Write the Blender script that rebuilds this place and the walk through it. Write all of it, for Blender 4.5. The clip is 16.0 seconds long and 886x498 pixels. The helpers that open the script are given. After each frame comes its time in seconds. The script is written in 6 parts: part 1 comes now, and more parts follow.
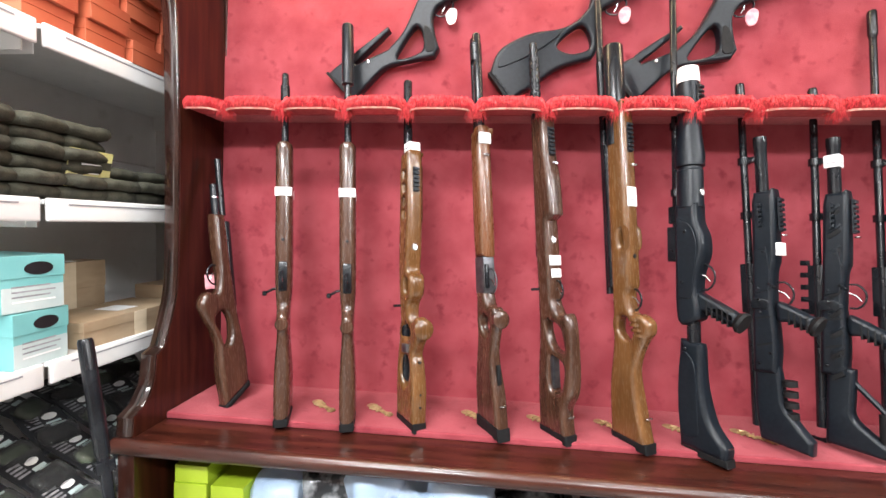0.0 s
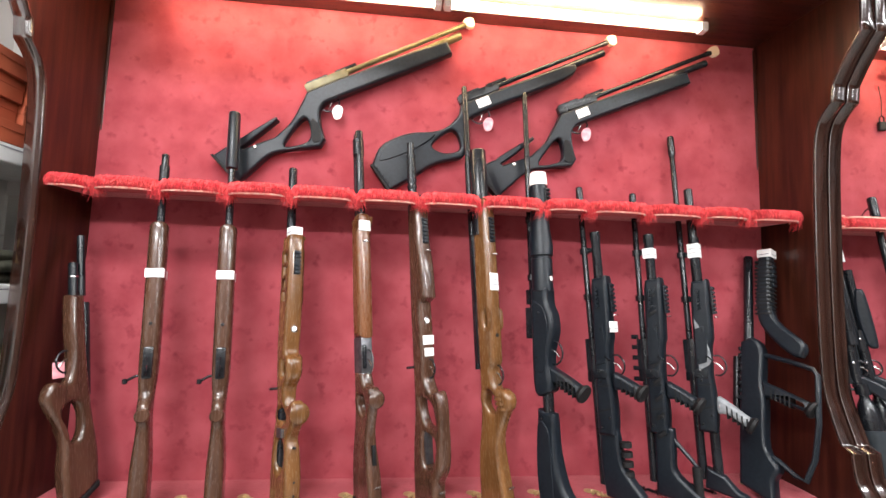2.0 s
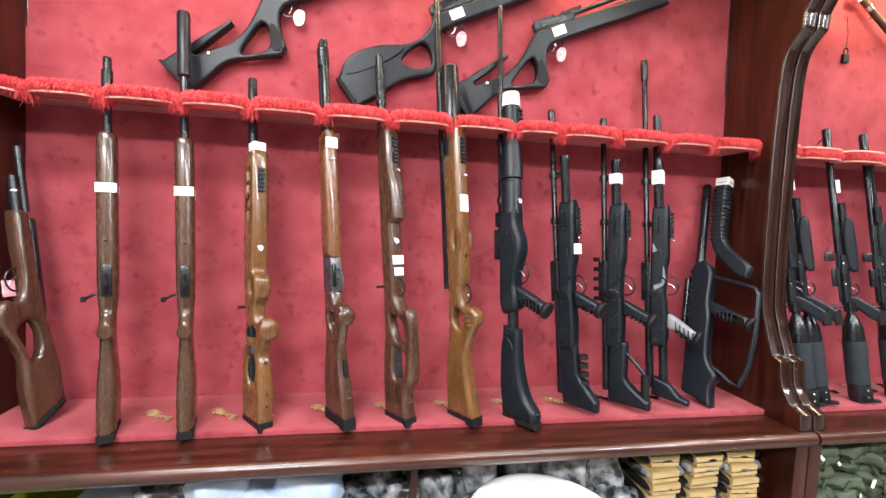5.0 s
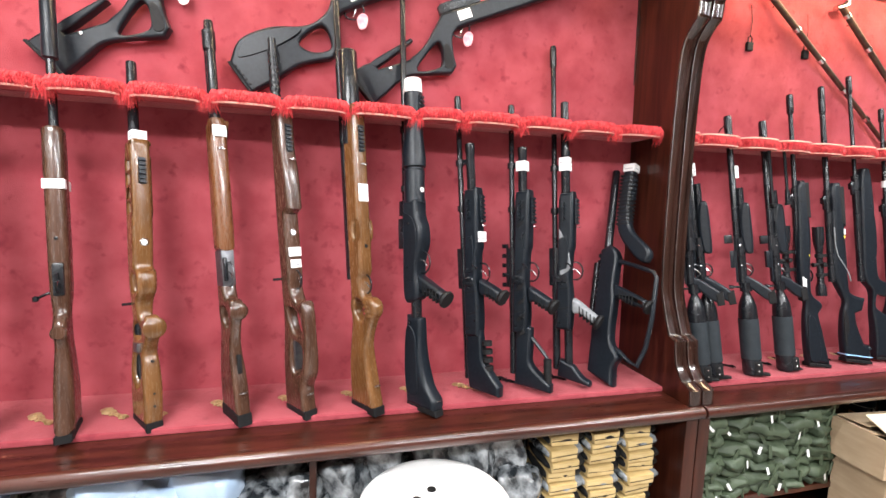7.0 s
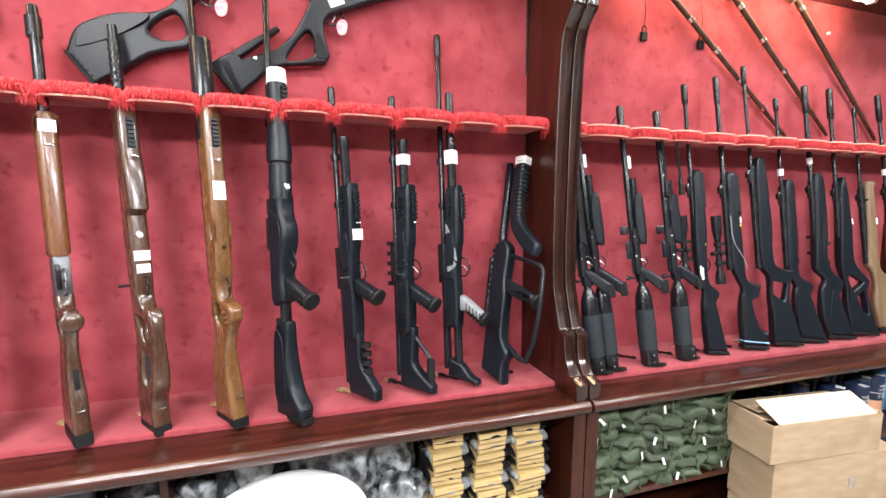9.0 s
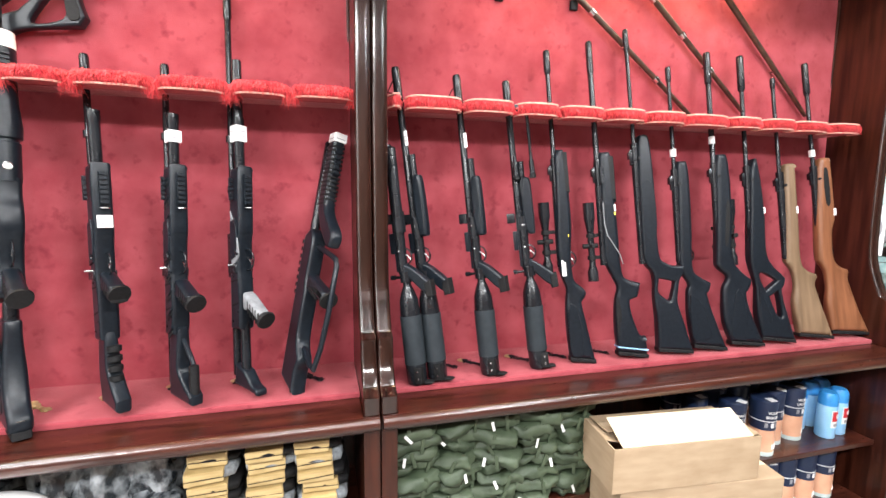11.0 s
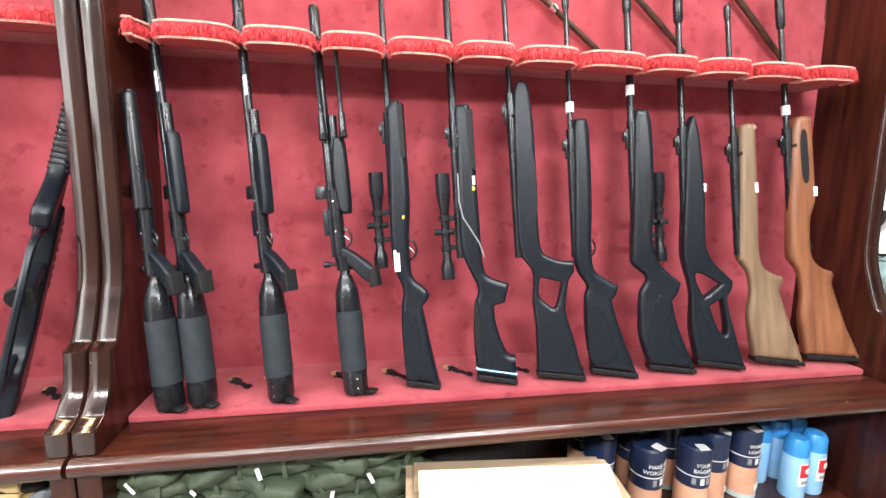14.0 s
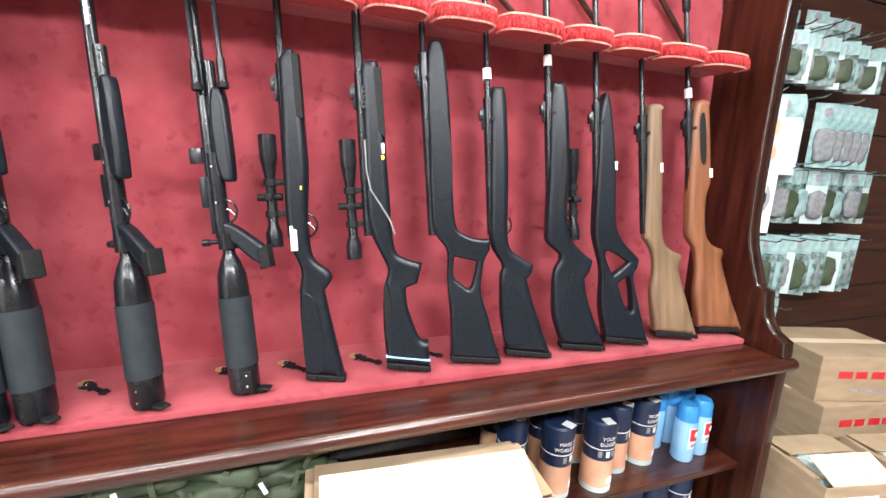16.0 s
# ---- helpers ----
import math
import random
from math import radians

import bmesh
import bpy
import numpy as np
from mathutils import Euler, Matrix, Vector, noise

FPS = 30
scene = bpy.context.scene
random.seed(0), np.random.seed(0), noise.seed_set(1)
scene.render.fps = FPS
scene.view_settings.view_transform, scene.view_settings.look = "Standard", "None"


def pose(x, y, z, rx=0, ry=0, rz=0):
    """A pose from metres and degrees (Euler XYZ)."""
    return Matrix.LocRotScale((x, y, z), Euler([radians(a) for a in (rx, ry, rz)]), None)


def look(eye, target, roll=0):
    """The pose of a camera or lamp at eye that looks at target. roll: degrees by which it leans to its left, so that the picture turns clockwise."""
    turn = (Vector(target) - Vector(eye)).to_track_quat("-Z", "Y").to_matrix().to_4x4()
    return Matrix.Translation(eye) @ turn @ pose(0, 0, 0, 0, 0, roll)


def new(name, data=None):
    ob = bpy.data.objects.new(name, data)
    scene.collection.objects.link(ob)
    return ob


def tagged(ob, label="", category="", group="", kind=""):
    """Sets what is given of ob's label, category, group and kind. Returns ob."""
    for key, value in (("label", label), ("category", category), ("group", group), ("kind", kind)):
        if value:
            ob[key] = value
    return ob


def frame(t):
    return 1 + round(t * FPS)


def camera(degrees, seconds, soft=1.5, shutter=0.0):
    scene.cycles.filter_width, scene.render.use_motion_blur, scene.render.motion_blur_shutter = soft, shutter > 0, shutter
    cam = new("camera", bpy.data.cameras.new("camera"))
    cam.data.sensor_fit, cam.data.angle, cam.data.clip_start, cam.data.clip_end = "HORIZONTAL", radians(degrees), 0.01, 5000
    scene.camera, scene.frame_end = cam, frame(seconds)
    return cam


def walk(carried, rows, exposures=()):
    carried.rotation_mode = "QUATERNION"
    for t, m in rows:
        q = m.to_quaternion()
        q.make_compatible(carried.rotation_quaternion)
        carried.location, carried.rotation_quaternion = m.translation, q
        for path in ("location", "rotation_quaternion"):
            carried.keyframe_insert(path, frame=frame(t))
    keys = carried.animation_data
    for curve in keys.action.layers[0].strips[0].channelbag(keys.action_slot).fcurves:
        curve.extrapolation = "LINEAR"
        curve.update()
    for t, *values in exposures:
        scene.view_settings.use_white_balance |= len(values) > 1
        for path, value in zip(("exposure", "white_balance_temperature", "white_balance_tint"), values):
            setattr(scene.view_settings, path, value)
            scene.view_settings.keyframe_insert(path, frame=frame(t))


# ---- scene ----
cam = camera(89.3, 16.0)
PATH = [
    (0, (0.144, -0.062, 1.397), (-0.062, 1.925, 1.288), 1.6),
    (0.5, (0.172, -0.064, 1.392), (0.073, 1.932, 1.304), 1.6),
    (1, (0.188, -0.078, 1.419), (0.227, 1.919, 1.319), 1.6),
    (1.5, (0.222, -0.119, 1.464), (0.358, 1.877, 1.46), 1.8),
    (2, (0.226, -0.158, 1.485), (0.428, 1.827, 1.63), 1.8),
    (2.5, (0.235, -0.183, 1.507), (0.464, 1.792, 1.722), 2.0),
    (3, (0.229, -0.183, 1.5), (0.473, 1.789, 1.723), 2.3),
    (3.5, (0.224, -0.171, 1.466), (0.467, 1.806, 1.642), 2.6),
    (4, (0.208, -0.15, 1.425), (0.461, 1.833, 1.477), 2.7),
    (6.5, (0.336, -0.163, 1.467), (0.85, 1.758, 1.256), 2.2),
    (7, (0.428, -0.184, 1.473), (0.927, 1.741, 1.259), 1.9),
    (7.5, (0.505, -0.192, 1.469), (0.992, 1.737, 1.26), 1.5),
    (8, (0.563, -0.193, 1.463), (1.036, 1.74, 1.258), 1.0),
    (8.5, (0.597, -0.186, 1.472), (1.189, 1.712, 1.256), 1.1),
    (9, (0.757, -0.213, 1.474), (1.365, 1.679, 1.251), 0.7),
    (9.5, (0.984, -0.262, 1.483), (1.585, 1.63, 1.245), 0.8),
    (10, (1.179, -0.249, 1.476), (1.786, 1.64, 1.228), 1.0),
    (12.3, (1.961, -0.114, 1.423), (2.291, 1.84, 1.153), 1.3),
    (12.5, (2.021, -0.086, 1.422), (2.343, 1.867, 1.14), 1.6),
    (13, (2.168, -0.057, 1.427), (2.492, 1.894, 1.125), 1.6),
    (13.5, (2.326, -0.03, 1.437), (2.658, 1.918, 1.127), 1.5),
    (14, (2.316, 0.031, 1.398), (2.648, 1.979, 1.091), 1.0),
    (14.5, (2.246, 0.111, 1.351), (2.573, 2.056, 1.022), 0.6),
    (15, (2.252, 0.133, 1.348), (2.68, 2.054, 0.991), 1.2),
    (15.5, (2.312, 0.145, 1.358), (2.945, 2.006, 0.987), 2.5),
    (16, (2.354, 0.141, 1.371), (3.055, 1.975, 0.99), 3.0),
]
walk(cam, [(t, look(eye, target, roll)) for t, eye, target, roll in PATH],
     exposures=((0, -0.28), (1.2, -0.25), (2.2, -0.45), (3.4, -0.46), (4.2, -0.36), (8.5, -0.24), (10.2, -0.14), (12.3, 0.06), (16, 0.12)))

# ---- world and lights ----
world = bpy.data.worlds.new("world")
scene.world = world
world.use_nodes = True
world.node_tree.nodes["Background"].inputs[0].default_value = (0.8, 0.9, 1.0, 1)
world.node_tree.nodes["Background"].inputs[1].default_value = 0.15


def area(name, m, sx, sy, power, colour):
    d = bpy.data.lights.new(name, "AREA")
    d.shape, d.size, d.size_y, d.energy, d.color = "RECTANGLE", sx, sy, power, colour
    ob = new(name, d)
    ob.matrix_world = m
    return ob


# rows of ceiling lamps over the customers' floor
for lx, ly in ((-0.5, 0.15), (1.5, 0.15), (3.2, 0.15), (-0.5, -1.6), (1.5, -1.6), (3.2, -1.6), (4.9, 0.1)):
    area("ceiling_lamp_light", pose(lx, ly, 2.93), 1.2, 0.3, (44 if ly > 0 else 128) * (1.6 if lx < 0 else 0.3 if lx > 4 else 1.4 if lx > 3 else 0.75), (0.97, 0.98, 1.0))

# ---- materials ----


def material(name, a, b, scale=20, stretch=(1, 1, 1), rough=0.5, metal=0.0, bump=0.1, coat=0.0, sheen=0.0, spots=None, detail=6, lo=0.35, hi=0.65, rvar=0.1, fine=6.0, spec=0.5):
    m = bpy.data.materials.new(name)
    m.use_nodes = True
    t = m.node_tree
    p = t.nodes["Principled BSDF"]
    tc = t.nodes.new("ShaderNodeTexCoord")
    mp = t.nodes.new("ShaderNodeMapping")
    mp.inputs["Scale"].default_value = stretch
    t.links.new(tc.outputs["Object"], mp.inputs[0])
    n = t.nodes.new("ShaderNodeTexNoise")
    n.inputs["Scale"].default_value, n.inputs["Detail"].default_value = scale, detail
    t.links.new(mp.outputs[0], n.inputs["Vector"])
    r = t.nodes.new("ShaderNodeValToRGB")
    r.color_ramp.elements[0].position, r.color_ramp.elements[1].position = lo, hi
    r.color_ramp.elements[0].color, r.color_ramp.elements[1].color = (*a, 1), (*b, 1)
    t.links.new(n.outputs[0], r.inputs[0])
    n2 = t.nodes.new("ShaderNodeTexNoise")
    n2.inputs["Scale"].default_value, n2.inputs["Detail"].default_value = scale * fine, 4
    t.links.new(mp.outputs[0], n2.inputs["Vector"])
    colour = r.outputs[0]
    if spots:
        n3 = t.nodes.new("ShaderNodeTexNoise")
        n3.inputs["Scale"].default_value, n3.inputs["Detail"].default_value = spots[1], 5
        t.links.new(tc.outputs["Object"], n3.inputs["Vector"])
        r3 = t.nodes.new("ShaderNodeValToRGB")
        r3.color_ramp.elements[0].position, r3.color_ramp.elements[1].position = spots[2], spots[3]
        t.links.new(n3.outputs[0], r3.inputs[0])
        mx = t.nodes.new("ShaderNodeMix")
        mx.data_type = "RGBA"
        mx.inputs["B"].default_value = (*spots[0], 1)
        t.links.new(r3.outputs[0], mx.inputs["Factor"])
        t.links.new(colour, mx.inputs["A"])
        colour = mx.outputs["Result"]
    t.links.new(colour, p.inputs["Base Color"])
    mr = t.nodes.new("ShaderNodeMapRange")
    mr.inputs["To Min"].default_value, mr.inputs["To Max"].default_value = max(0, rough - rvar), min(1, rough + rvar)
    t.links.new(n2.outputs[0], mr.inputs[0])
    t.links.new(mr.outputs[0], p.inputs["Roughness"])
    p.inputs["Metallic"].default_value = metal
    p.inputs["Coat Weight"].default_value, p.inputs["Coat Roughness"].default_value = coat, 0.12
    p.inputs["Sheen Weight"].default_value = sheen
    p.inputs["Specular IOR Level"].default_value = spec
    if sheen:
        p.inputs["Sheen Tint"].default_value = (1, 0.5, 0.5, 1)
        p.inputs["Sheen Roughness"].default_value = 0.4
    if bump:
        bp = t.nodes.new("ShaderNodeBump")
        bp.inputs["Strength"].default_value, bp.inputs["Distance"].default_value = bump, 0.004
        t.links.new(n2.outputs[0], bp.inputs["Height"])
        t.links.new(bp.outputs[0], p.inputs["Normal"])
    return m


def glow(name, colour, strength):
    m = bpy.data.materials.new(name)
    m.use_nodes = True
    p = m.node_tree.nodes["Principled BSDF"]
    p.inputs["Base Color"].default_value = (*colour, 1)
    p.inputs["Emission Color"].default_value = (*colour, 1)
    p.inputs["Emission Strength"].default_value = strength
    return m


def clear(name, colour, rough=0.08, trans=0.9):
    m = bpy.data.materials.new(name)
    m.use_nodes = True
    p = m.node_tree.nodes["Principled BSDF"]
    p.inputs["Base Color"].default_value = (*colour, 1)
    p.inputs["Roughness"].default_value = rough
    p.inputs["Transmission Weight"].default_value = trans
    p.inputs["IOR"].default_value = 1.3
    return m


VELVET = material("red velvet", (0.265, 0.041, 0.053), (0.37, 0.073, 0.088), 9, rough=0.95, bump=0.3, sheen=0.5, spots=((0.20, 0.026, 0.038), 24, 0.58, 0.78), fine=40, spec=0.1, lo=0.32, hi=0.68)
FRINGE = material("red fringe", (0.62, 0.03, 0.045), (0.82, 0.10, 0.10), 60, rough=0.8, bump=0.2, sheen=0.3, spec=0.2)
_t = FRINGE.node_tree
_geo, _hsv = _t.nodes.new("ShaderNodeNewGeometry"), _t.nodes.new("ShaderNodeHueSaturation")
_map = _t.nodes.new("ShaderNodeMapRange")
_map.inputs["To Min"].default_value, _map.inputs["To Max"].default_value = 0.45, 1.25
_p = _t.nodes["Principled BSDF"]
_t.links.new(_p.inputs["Base Color"].links[0].from_socket, _hsv.inputs["Color"])
_t.links.new(_geo.outputs["Random Per Island"], _map.inputs[0])
_t.links.new(_map.outputs[0], _hsv.inputs["Value"])
_t.links.new(_hsv.outputs[0], _p.inputs["Base Color"])
PIPING = material("pale binding", (0.62, 0.30, 0.24), (0.78, 0.48, 0.38), 80, rough=0.8)
MAHOGANY = material("mahogany", (0.018, 0.004, 0.002), (0.050, 0.012, 0.006), 5, (9, 9, 0.7), 0.32, bump=0.04, coat=0.25, rvar=0.08, spec=0.3)
MAHOGANY_X = material("mahogany along", (0.022, 0.005, 0.003), (0.062, 0.015, 0.008), 5, (0.7, 9, 9), 0.3, bump=0.04, coat=0.4, rvar=0.08, spots=((0.24, 0.10, 0.055), 38, 0.72, 0.8))
EDGE = material("dark lacquered edge", (0.010, 0.004, 0.003), (0.028, 0.010, 0.007), 6, (6, 6, 0.8), 0.15, bump=0.03, coat=1.0, spots=((0.20, 0.12, 0.09), 60, 0.72, 0.78))
WALNUT = material("walnut", (0.030, 0.013, 0.008), (0.092, 0.042, 0.024), 14, (3, 0.35, 3), 0.26, bump=0.02, coat=0.5, detail=3, lo=0.2, hi=0.85)
BEECH = material("oiled beech", (0.080, 0.034, 0.010), (0.19, 0.086, 0.029), 16, (3, 0.35, 3), 0.26, bump=0.02, coat=0.5, detail=3, lo=0.2, hi=0.85)
TEAK = material("reddish beech", (0.075, 0.026, 0.009), (0.18, 0.068, 0.024), 16, (3, 0.35, 3), 0.28, bump=0.02, coat=0.45, detail=3, lo=0.2, hi=0.85)
MATTWOOD = material("matt light wood", (0.125, 0.078, 0.042), (0.195, 0.125, 0.072), 16, (3, 0.3, 3), 0.5, bump=0.05)
ORANGEWOOD = material("orange beech", (0.135, 0.050, 0.021), (0.225, 0.088, 0.040), 16, (3, 0.3, 3), 0.4, bump=0.05)
POLYMER = material("black polymer", (0.0045, 0.0070, 0.0105), (0.0085, 0.0125, 0.0175), 90, rough=0.33, bump=0.02, spec=0.32, rvar=0.06)
RUBBER = material("black rubber", (0.005, 0.005, 0.0055), (0.010, 0.010, 0.0105), 120, rough=0.6, bump=0.08, spec=0.25)
STEEL = material("blued steel", (0.006, 0.007, 0.009), (0.013, 0.015, 0.018), 12, rough=0.24, metal=0.0, bump=0.0, spec=0.4, rvar=0.04)
GREYMETAL = material("grey steel", (0.10, 0.10, 0.11), (0.17, 0.17, 0.18), 50, rough=0.35, metal=0.8, bump=0.02)
CHROME = material("bright metal", (0.5, 0.5, 0.5), (0.65, 0.65, 0.65), 50, rough=0.22, metal=1.0, bump=0.02)
BRASS = material("tarnished brass", (0.42, 0.30, 0.14), (0.62, 0.47, 0.25), 80, rough=0.4, metal=0.6, bump=0.05)
OLIVEGUN = material("bronze finish", (0.10, 0.085, 0.038), (0.16, 0.135, 0.065), 30, rough=0.35, metal=0.3, bump=0.03)
GREYGRIP = material("grey rubber", (0.17, 0.18, 0.19), (0.25, 0.26, 0.27), 60, rough=0.6)
SLEEVE = material("dark grey sleeve", (0.015, 0.020, 0.024), (0.020, 0.026, 0.031), 40, (1, 1, 1), 0.6, bump=0.0, spec=0.3)
LABEL = material("white paper label", (0.78, 0.78, 0.77), (0.86, 0.86, 0.85), 12, rough=0.6, bump=0.02)
INK = material("grey print", (0.22, 0.22, 0.24), (0.35, 0.35, 0.37), 90, rough=0.7, bump=0)
PINK = material("pink tag", (0.75, 0.25, 0.30), (0.85, 0.45, 0.48), 60, rough=0.5, bump=0)
YELLOW = material("yellow sticker", (0.75, 0.55, 0.04), (0.85, 0.65, 0.08), 30, rough=0.5, bump=0)
BLUE = material("pale blue line", (0.25, 0.5, 0.75), (0.3, 0.55, 0.8), 30, rough=0.5, bump=0)
CARD = material("brown cardboard", (0.33, 0.235, 0.145), (0.40, 0.295, 0.19), 9, (1, 1, 4), 0.8, bump=0.08, spots=((0.28, 0.195, 0.115), 5, 0.55, 0.8))
CARDPALE = material("pale cardboard", (0.62, 0.50, 0.34), (0.70, 0.58, 0.42), 9, (1, 1, 4), 0.8, bump=0.06)
WHITE = material("white enamel", (0.74, 0.74, 0.73), (0.82, 0.82, 0.81), 6, rough=0.35, bump=0.02, spots=((0.6, 0.6, 0.57), 12, 0.62, 0.85))
PLASTER = material("painted wall", (0.70, 0.68, 0.65), (0.77, 0.75, 0.72), 4, rough=0.85, bump=0.08)
TILE = material("floor tile", (0.20, 0.19, 0.175), (0.28, 0.265, 0.245), 3, rough=0.35, bump=0.03)
# made-up brown for walls out of view, dark to lower their bounced light
DIMWALL = material("brown of unseen walls, cuts bounce", (0.085, 0.045, 0.030), (0.15, 0.085, 0.058), 4, (5, 5, 0.6), 0.45, bump=0.05)
TUBE = glow("fluorescent tube", (1.0, 0.74, 0.45), 80)

# ---- building helpers ----


def mesh_of(bm, name):
    me = bpy.data.meshes.new(name)
    bm.to_mesh(me)
    bm.free()
    return me


def part(name, bm, mat, parent=None, label="", smooth=False):
    me = bm if isinstance(bm, bpy.types.Mesh) else mesh_of(bm, name)
    me.materials.clear()
    me.materials.append(mat)
    if smooth:
        me.shade_smooth()
    ob = new(name, me)
    ob.parent = parent
    if label:
        tagged(ob, label)
    return ob


def box(x0, x1, y0, y1, z0, z1, bevel=0.0, bm=None, m=None, seg=2):
    out = bm or bmesh.new()
    b = bmesh.new()
    bmesh.ops.create_cube(b, size=1)
    bmesh.ops.transform(b, matrix=Matrix.Translation(((x0 + x1) / 2, (y0 + y1) / 2, (z0 + z1) / 2)) @ Matrix.Diagonal((x1 - x0, y1 - y0, z1 - z0, 1)), verts=b.verts)
    if bevel:
        bmesh.ops.bevel(b, geom=b.edges[:], offset=bevel, segments=seg, profile=0.6, affect="EDGES")
    if m:
        bmesh.ops.transform(b, matrix=m, verts=b.verts)
    me = mesh_of(b, "tmp")
    out.from_mesh(me)
    bpy.data.meshes.remove(me)
    return out


def spline(pts, n=5):
    """A closed smooth loop through the points (Catmull-Rom); a point with a third value keeps its corner."""
    out, k = [], len(pts)
    for i in range(k):
        p0, p1, p2, p3 = (pts[(i + j - 1) % k] for j in range(4))
        sharp1, sharp2 = len(p1) > 2, len(p2) > 2
        for s in range(n):
            t = s / n
            v = []
            for c in (0, 1):
                m1 = 0 if sharp1 else (p2[c] - p0[c]) / 2
                m2 = 0 if sharp2 else (p3[c] - p1[c]) / 2
                if sharp1 and sharp2:
                    v.append(p1[c] + (p2[c] - p1[c]) * t)
                else:
                    v.append((2 * t ** 3 - 3 * t * t + 1) * p1[c] + (t ** 3 - 2 * t * t + t) * m1 + (3 * t * t - 2 * t ** 3) * p2[c] + (t ** 3 - t * t) * m2)
            out.append(v)
    return out


def plate(loops, thick, bevel=0.0, res=2, z=0.0, n=4):
    """A solid of the given thickness about the plane z, cut out of smooth loops (the first is the outline, the rest are holes)."""
    cu = bpy.data.curves.new("tmp", "CURVE")
    cu.dimensions, cu.fill_mode = "2D", "BOTH"
    cu.extrude, cu.bevel_depth, cu.bevel_resolution, cu.offset = max(thick / 2 - bevel, 0.0002), bevel, res, -bevel
    for lp in loops:
        pts = spline(lp, n)
        sp = cu.splines.new("POLY")
        sp.points.add(len(pts) - 1)
        for q, v in zip(sp.points, pts):
            q.co = (v[0], v[1], 0, 1)
        sp.use_cyclic_u = True
    ob = bpy.data.objects.new("tmp", cu)
    me = bpy.data.meshes.new_from_object(ob)
    bpy.data.objects.remove(ob)
    bpy.data.curves.remove(cu)
    if z:
        me.transform(Matrix.Translation((0, 0, z)))
    return me


def lathe(profile, seg=16, axis="y", at=(0, 0, 0), bm=None, m=None):
    """A turned solid: profile rows (distance along the axis, radius)."""
    out = bm or bmesh.new()
    rings = []
    for d, r in profile:
        ring = []
        for i in range(seg):
            a = 2 * math.pi * i / seg
            c, s = max(r, 0.0002) * math.cos(a), max(r, 0.0002) * math.sin(a)
            v = {"y": (c, d, s), "z": (c, s, d), "x": (d, c, s)}[axis]
            v = Vector(v) + Vector(at)
            ring.append(out.verts.new(m @ v if m else v))
        rings.append(ring)
    for a, b in zip(rings, rings[1:]):
        for i in range(seg):
            out.faces.new((a[i], a[(i + 1) % seg], b[(i + 1) % seg], b[i]))
    out.faces.new(rings[0])
    out.faces.new(rings[-1])
    bmesh.ops.recalc_face_normals(out, faces=out.faces[:])
    return out


def tube(points, r, seg=6, bm=None):
    """A round tube along a line of points."""
    out = bm or bmesh.new()
    pts = [Vector(p) for p in points]
    rings = []
    for i, p in enumerate(pts):
        d = (pts[min(i + 1, len(pts) - 1)] - pts[max(i - 1, 0)]).normalized()
        a = d.orthogonal().normalized() if i == 0 else (side - d * side.dot(d)).normalized()
        side, b = a, d.cross(a)
        rings.append([out.verts.new(p + (a * math.cos(2 * math.pi * k / seg) + b * math.sin(2 * math.pi * k / seg)) * r) for k in range(seg)])
    for a, b in zip(rings, rings[1:]):
        for k in range(seg):
            out.faces.new((a[k], a[(k + 1) % seg], b[(k + 1) % seg], b[k]))
    out.faces.new(rings[0])
    out.faces.new(rings[-1])
    bmesh.ops.recalc_face_normals(out, faces=out.faces[:])
    return out


def creased(me, degrees=40):
    me.shade_smooth()
    me.set_sharp_from_angle(angle=radians(degrees))
    return me


def setting(name, bm, mat, label, category):
    return tagged(part(name, bm, mat), label, category, kind="structure")


# ---- the room ----
setting("floor", box(-1.6, 7.0, -3.2, 2.1, -0.1, 0.0), TILE, "pale grey polished tile floor of the shop", "floor")
setting("ceiling", box(-1.6, 7.0, -3.2, 2.1, 3.0, 3.1), PLASTER, "plain white painted shop ceiling", "ceiling")
setting("wall_west", box(-1.6, -1.5, -3.2, 2.1, 0, 3.0), PLASTER, "plain off-white painted wall behind the shelving", "wall")
# the east and south walls are unseen; their brown keeps fill and reflections low
setting("wall_east", box(6.9, 7.0, -3.2, 2.1, 0, 3.0), DIMWALL, "unseen end wall, brown added to cut bounced light", "wall")
setting("wall_south", box(-1.5, 6.9, -3.2, -3.1, 0, 3.0), DIMWALL, "unseen wall behind the walker, brown added to cut bounced light", "wall")
setting("wall_north", box(-1.5, 6.9, 1.95, 2.1, 0, 3.0), PLASTER, "plain off-white painted wall behind the cabinets", "wall")

# ---- the two display cabinets ----
WALL_Y, PAD_Y, LEDGE_Y = 1.465, 1.157, 1.015
SIDE = [(1.55, 2.52, 1), (1.045, 2.52, 1), (1.045, 2.31, 1), (1.097, 2.245), (1.141, 2.172, 1), (1.146, 2.118, 1), (1.193, 2.068), (1.212, 1.975), (1.218, 1.75), (1.217, 1.45),
        (1.208, 1.20), (1.184, 1.10), (1.150, 1.012, 1), (1.118, 0.998, 1), (1.106, 0.92), (1.070, 0.868, 1), (1.032, 0.85, 1), (1.028, 0.80, 1), (1.028, 0.0, 1), (1.55, 0.0, 1)]


def upright_mesh(thick, inset, bevel):
    """A shaped side board: its outline lies in the y-z plane."""
    lp = [(y + inset if y < 1.5 else y, *r) for y, *r in SIDE]
    me = plate([lp], thick, bevel, 2, 0, 4)
    me.transform(Matrix(((0, 0, 1, 0), (1, 0, 0, 0), (0, 1, 0, 0), (0, 0, 0, 1))))
    return me


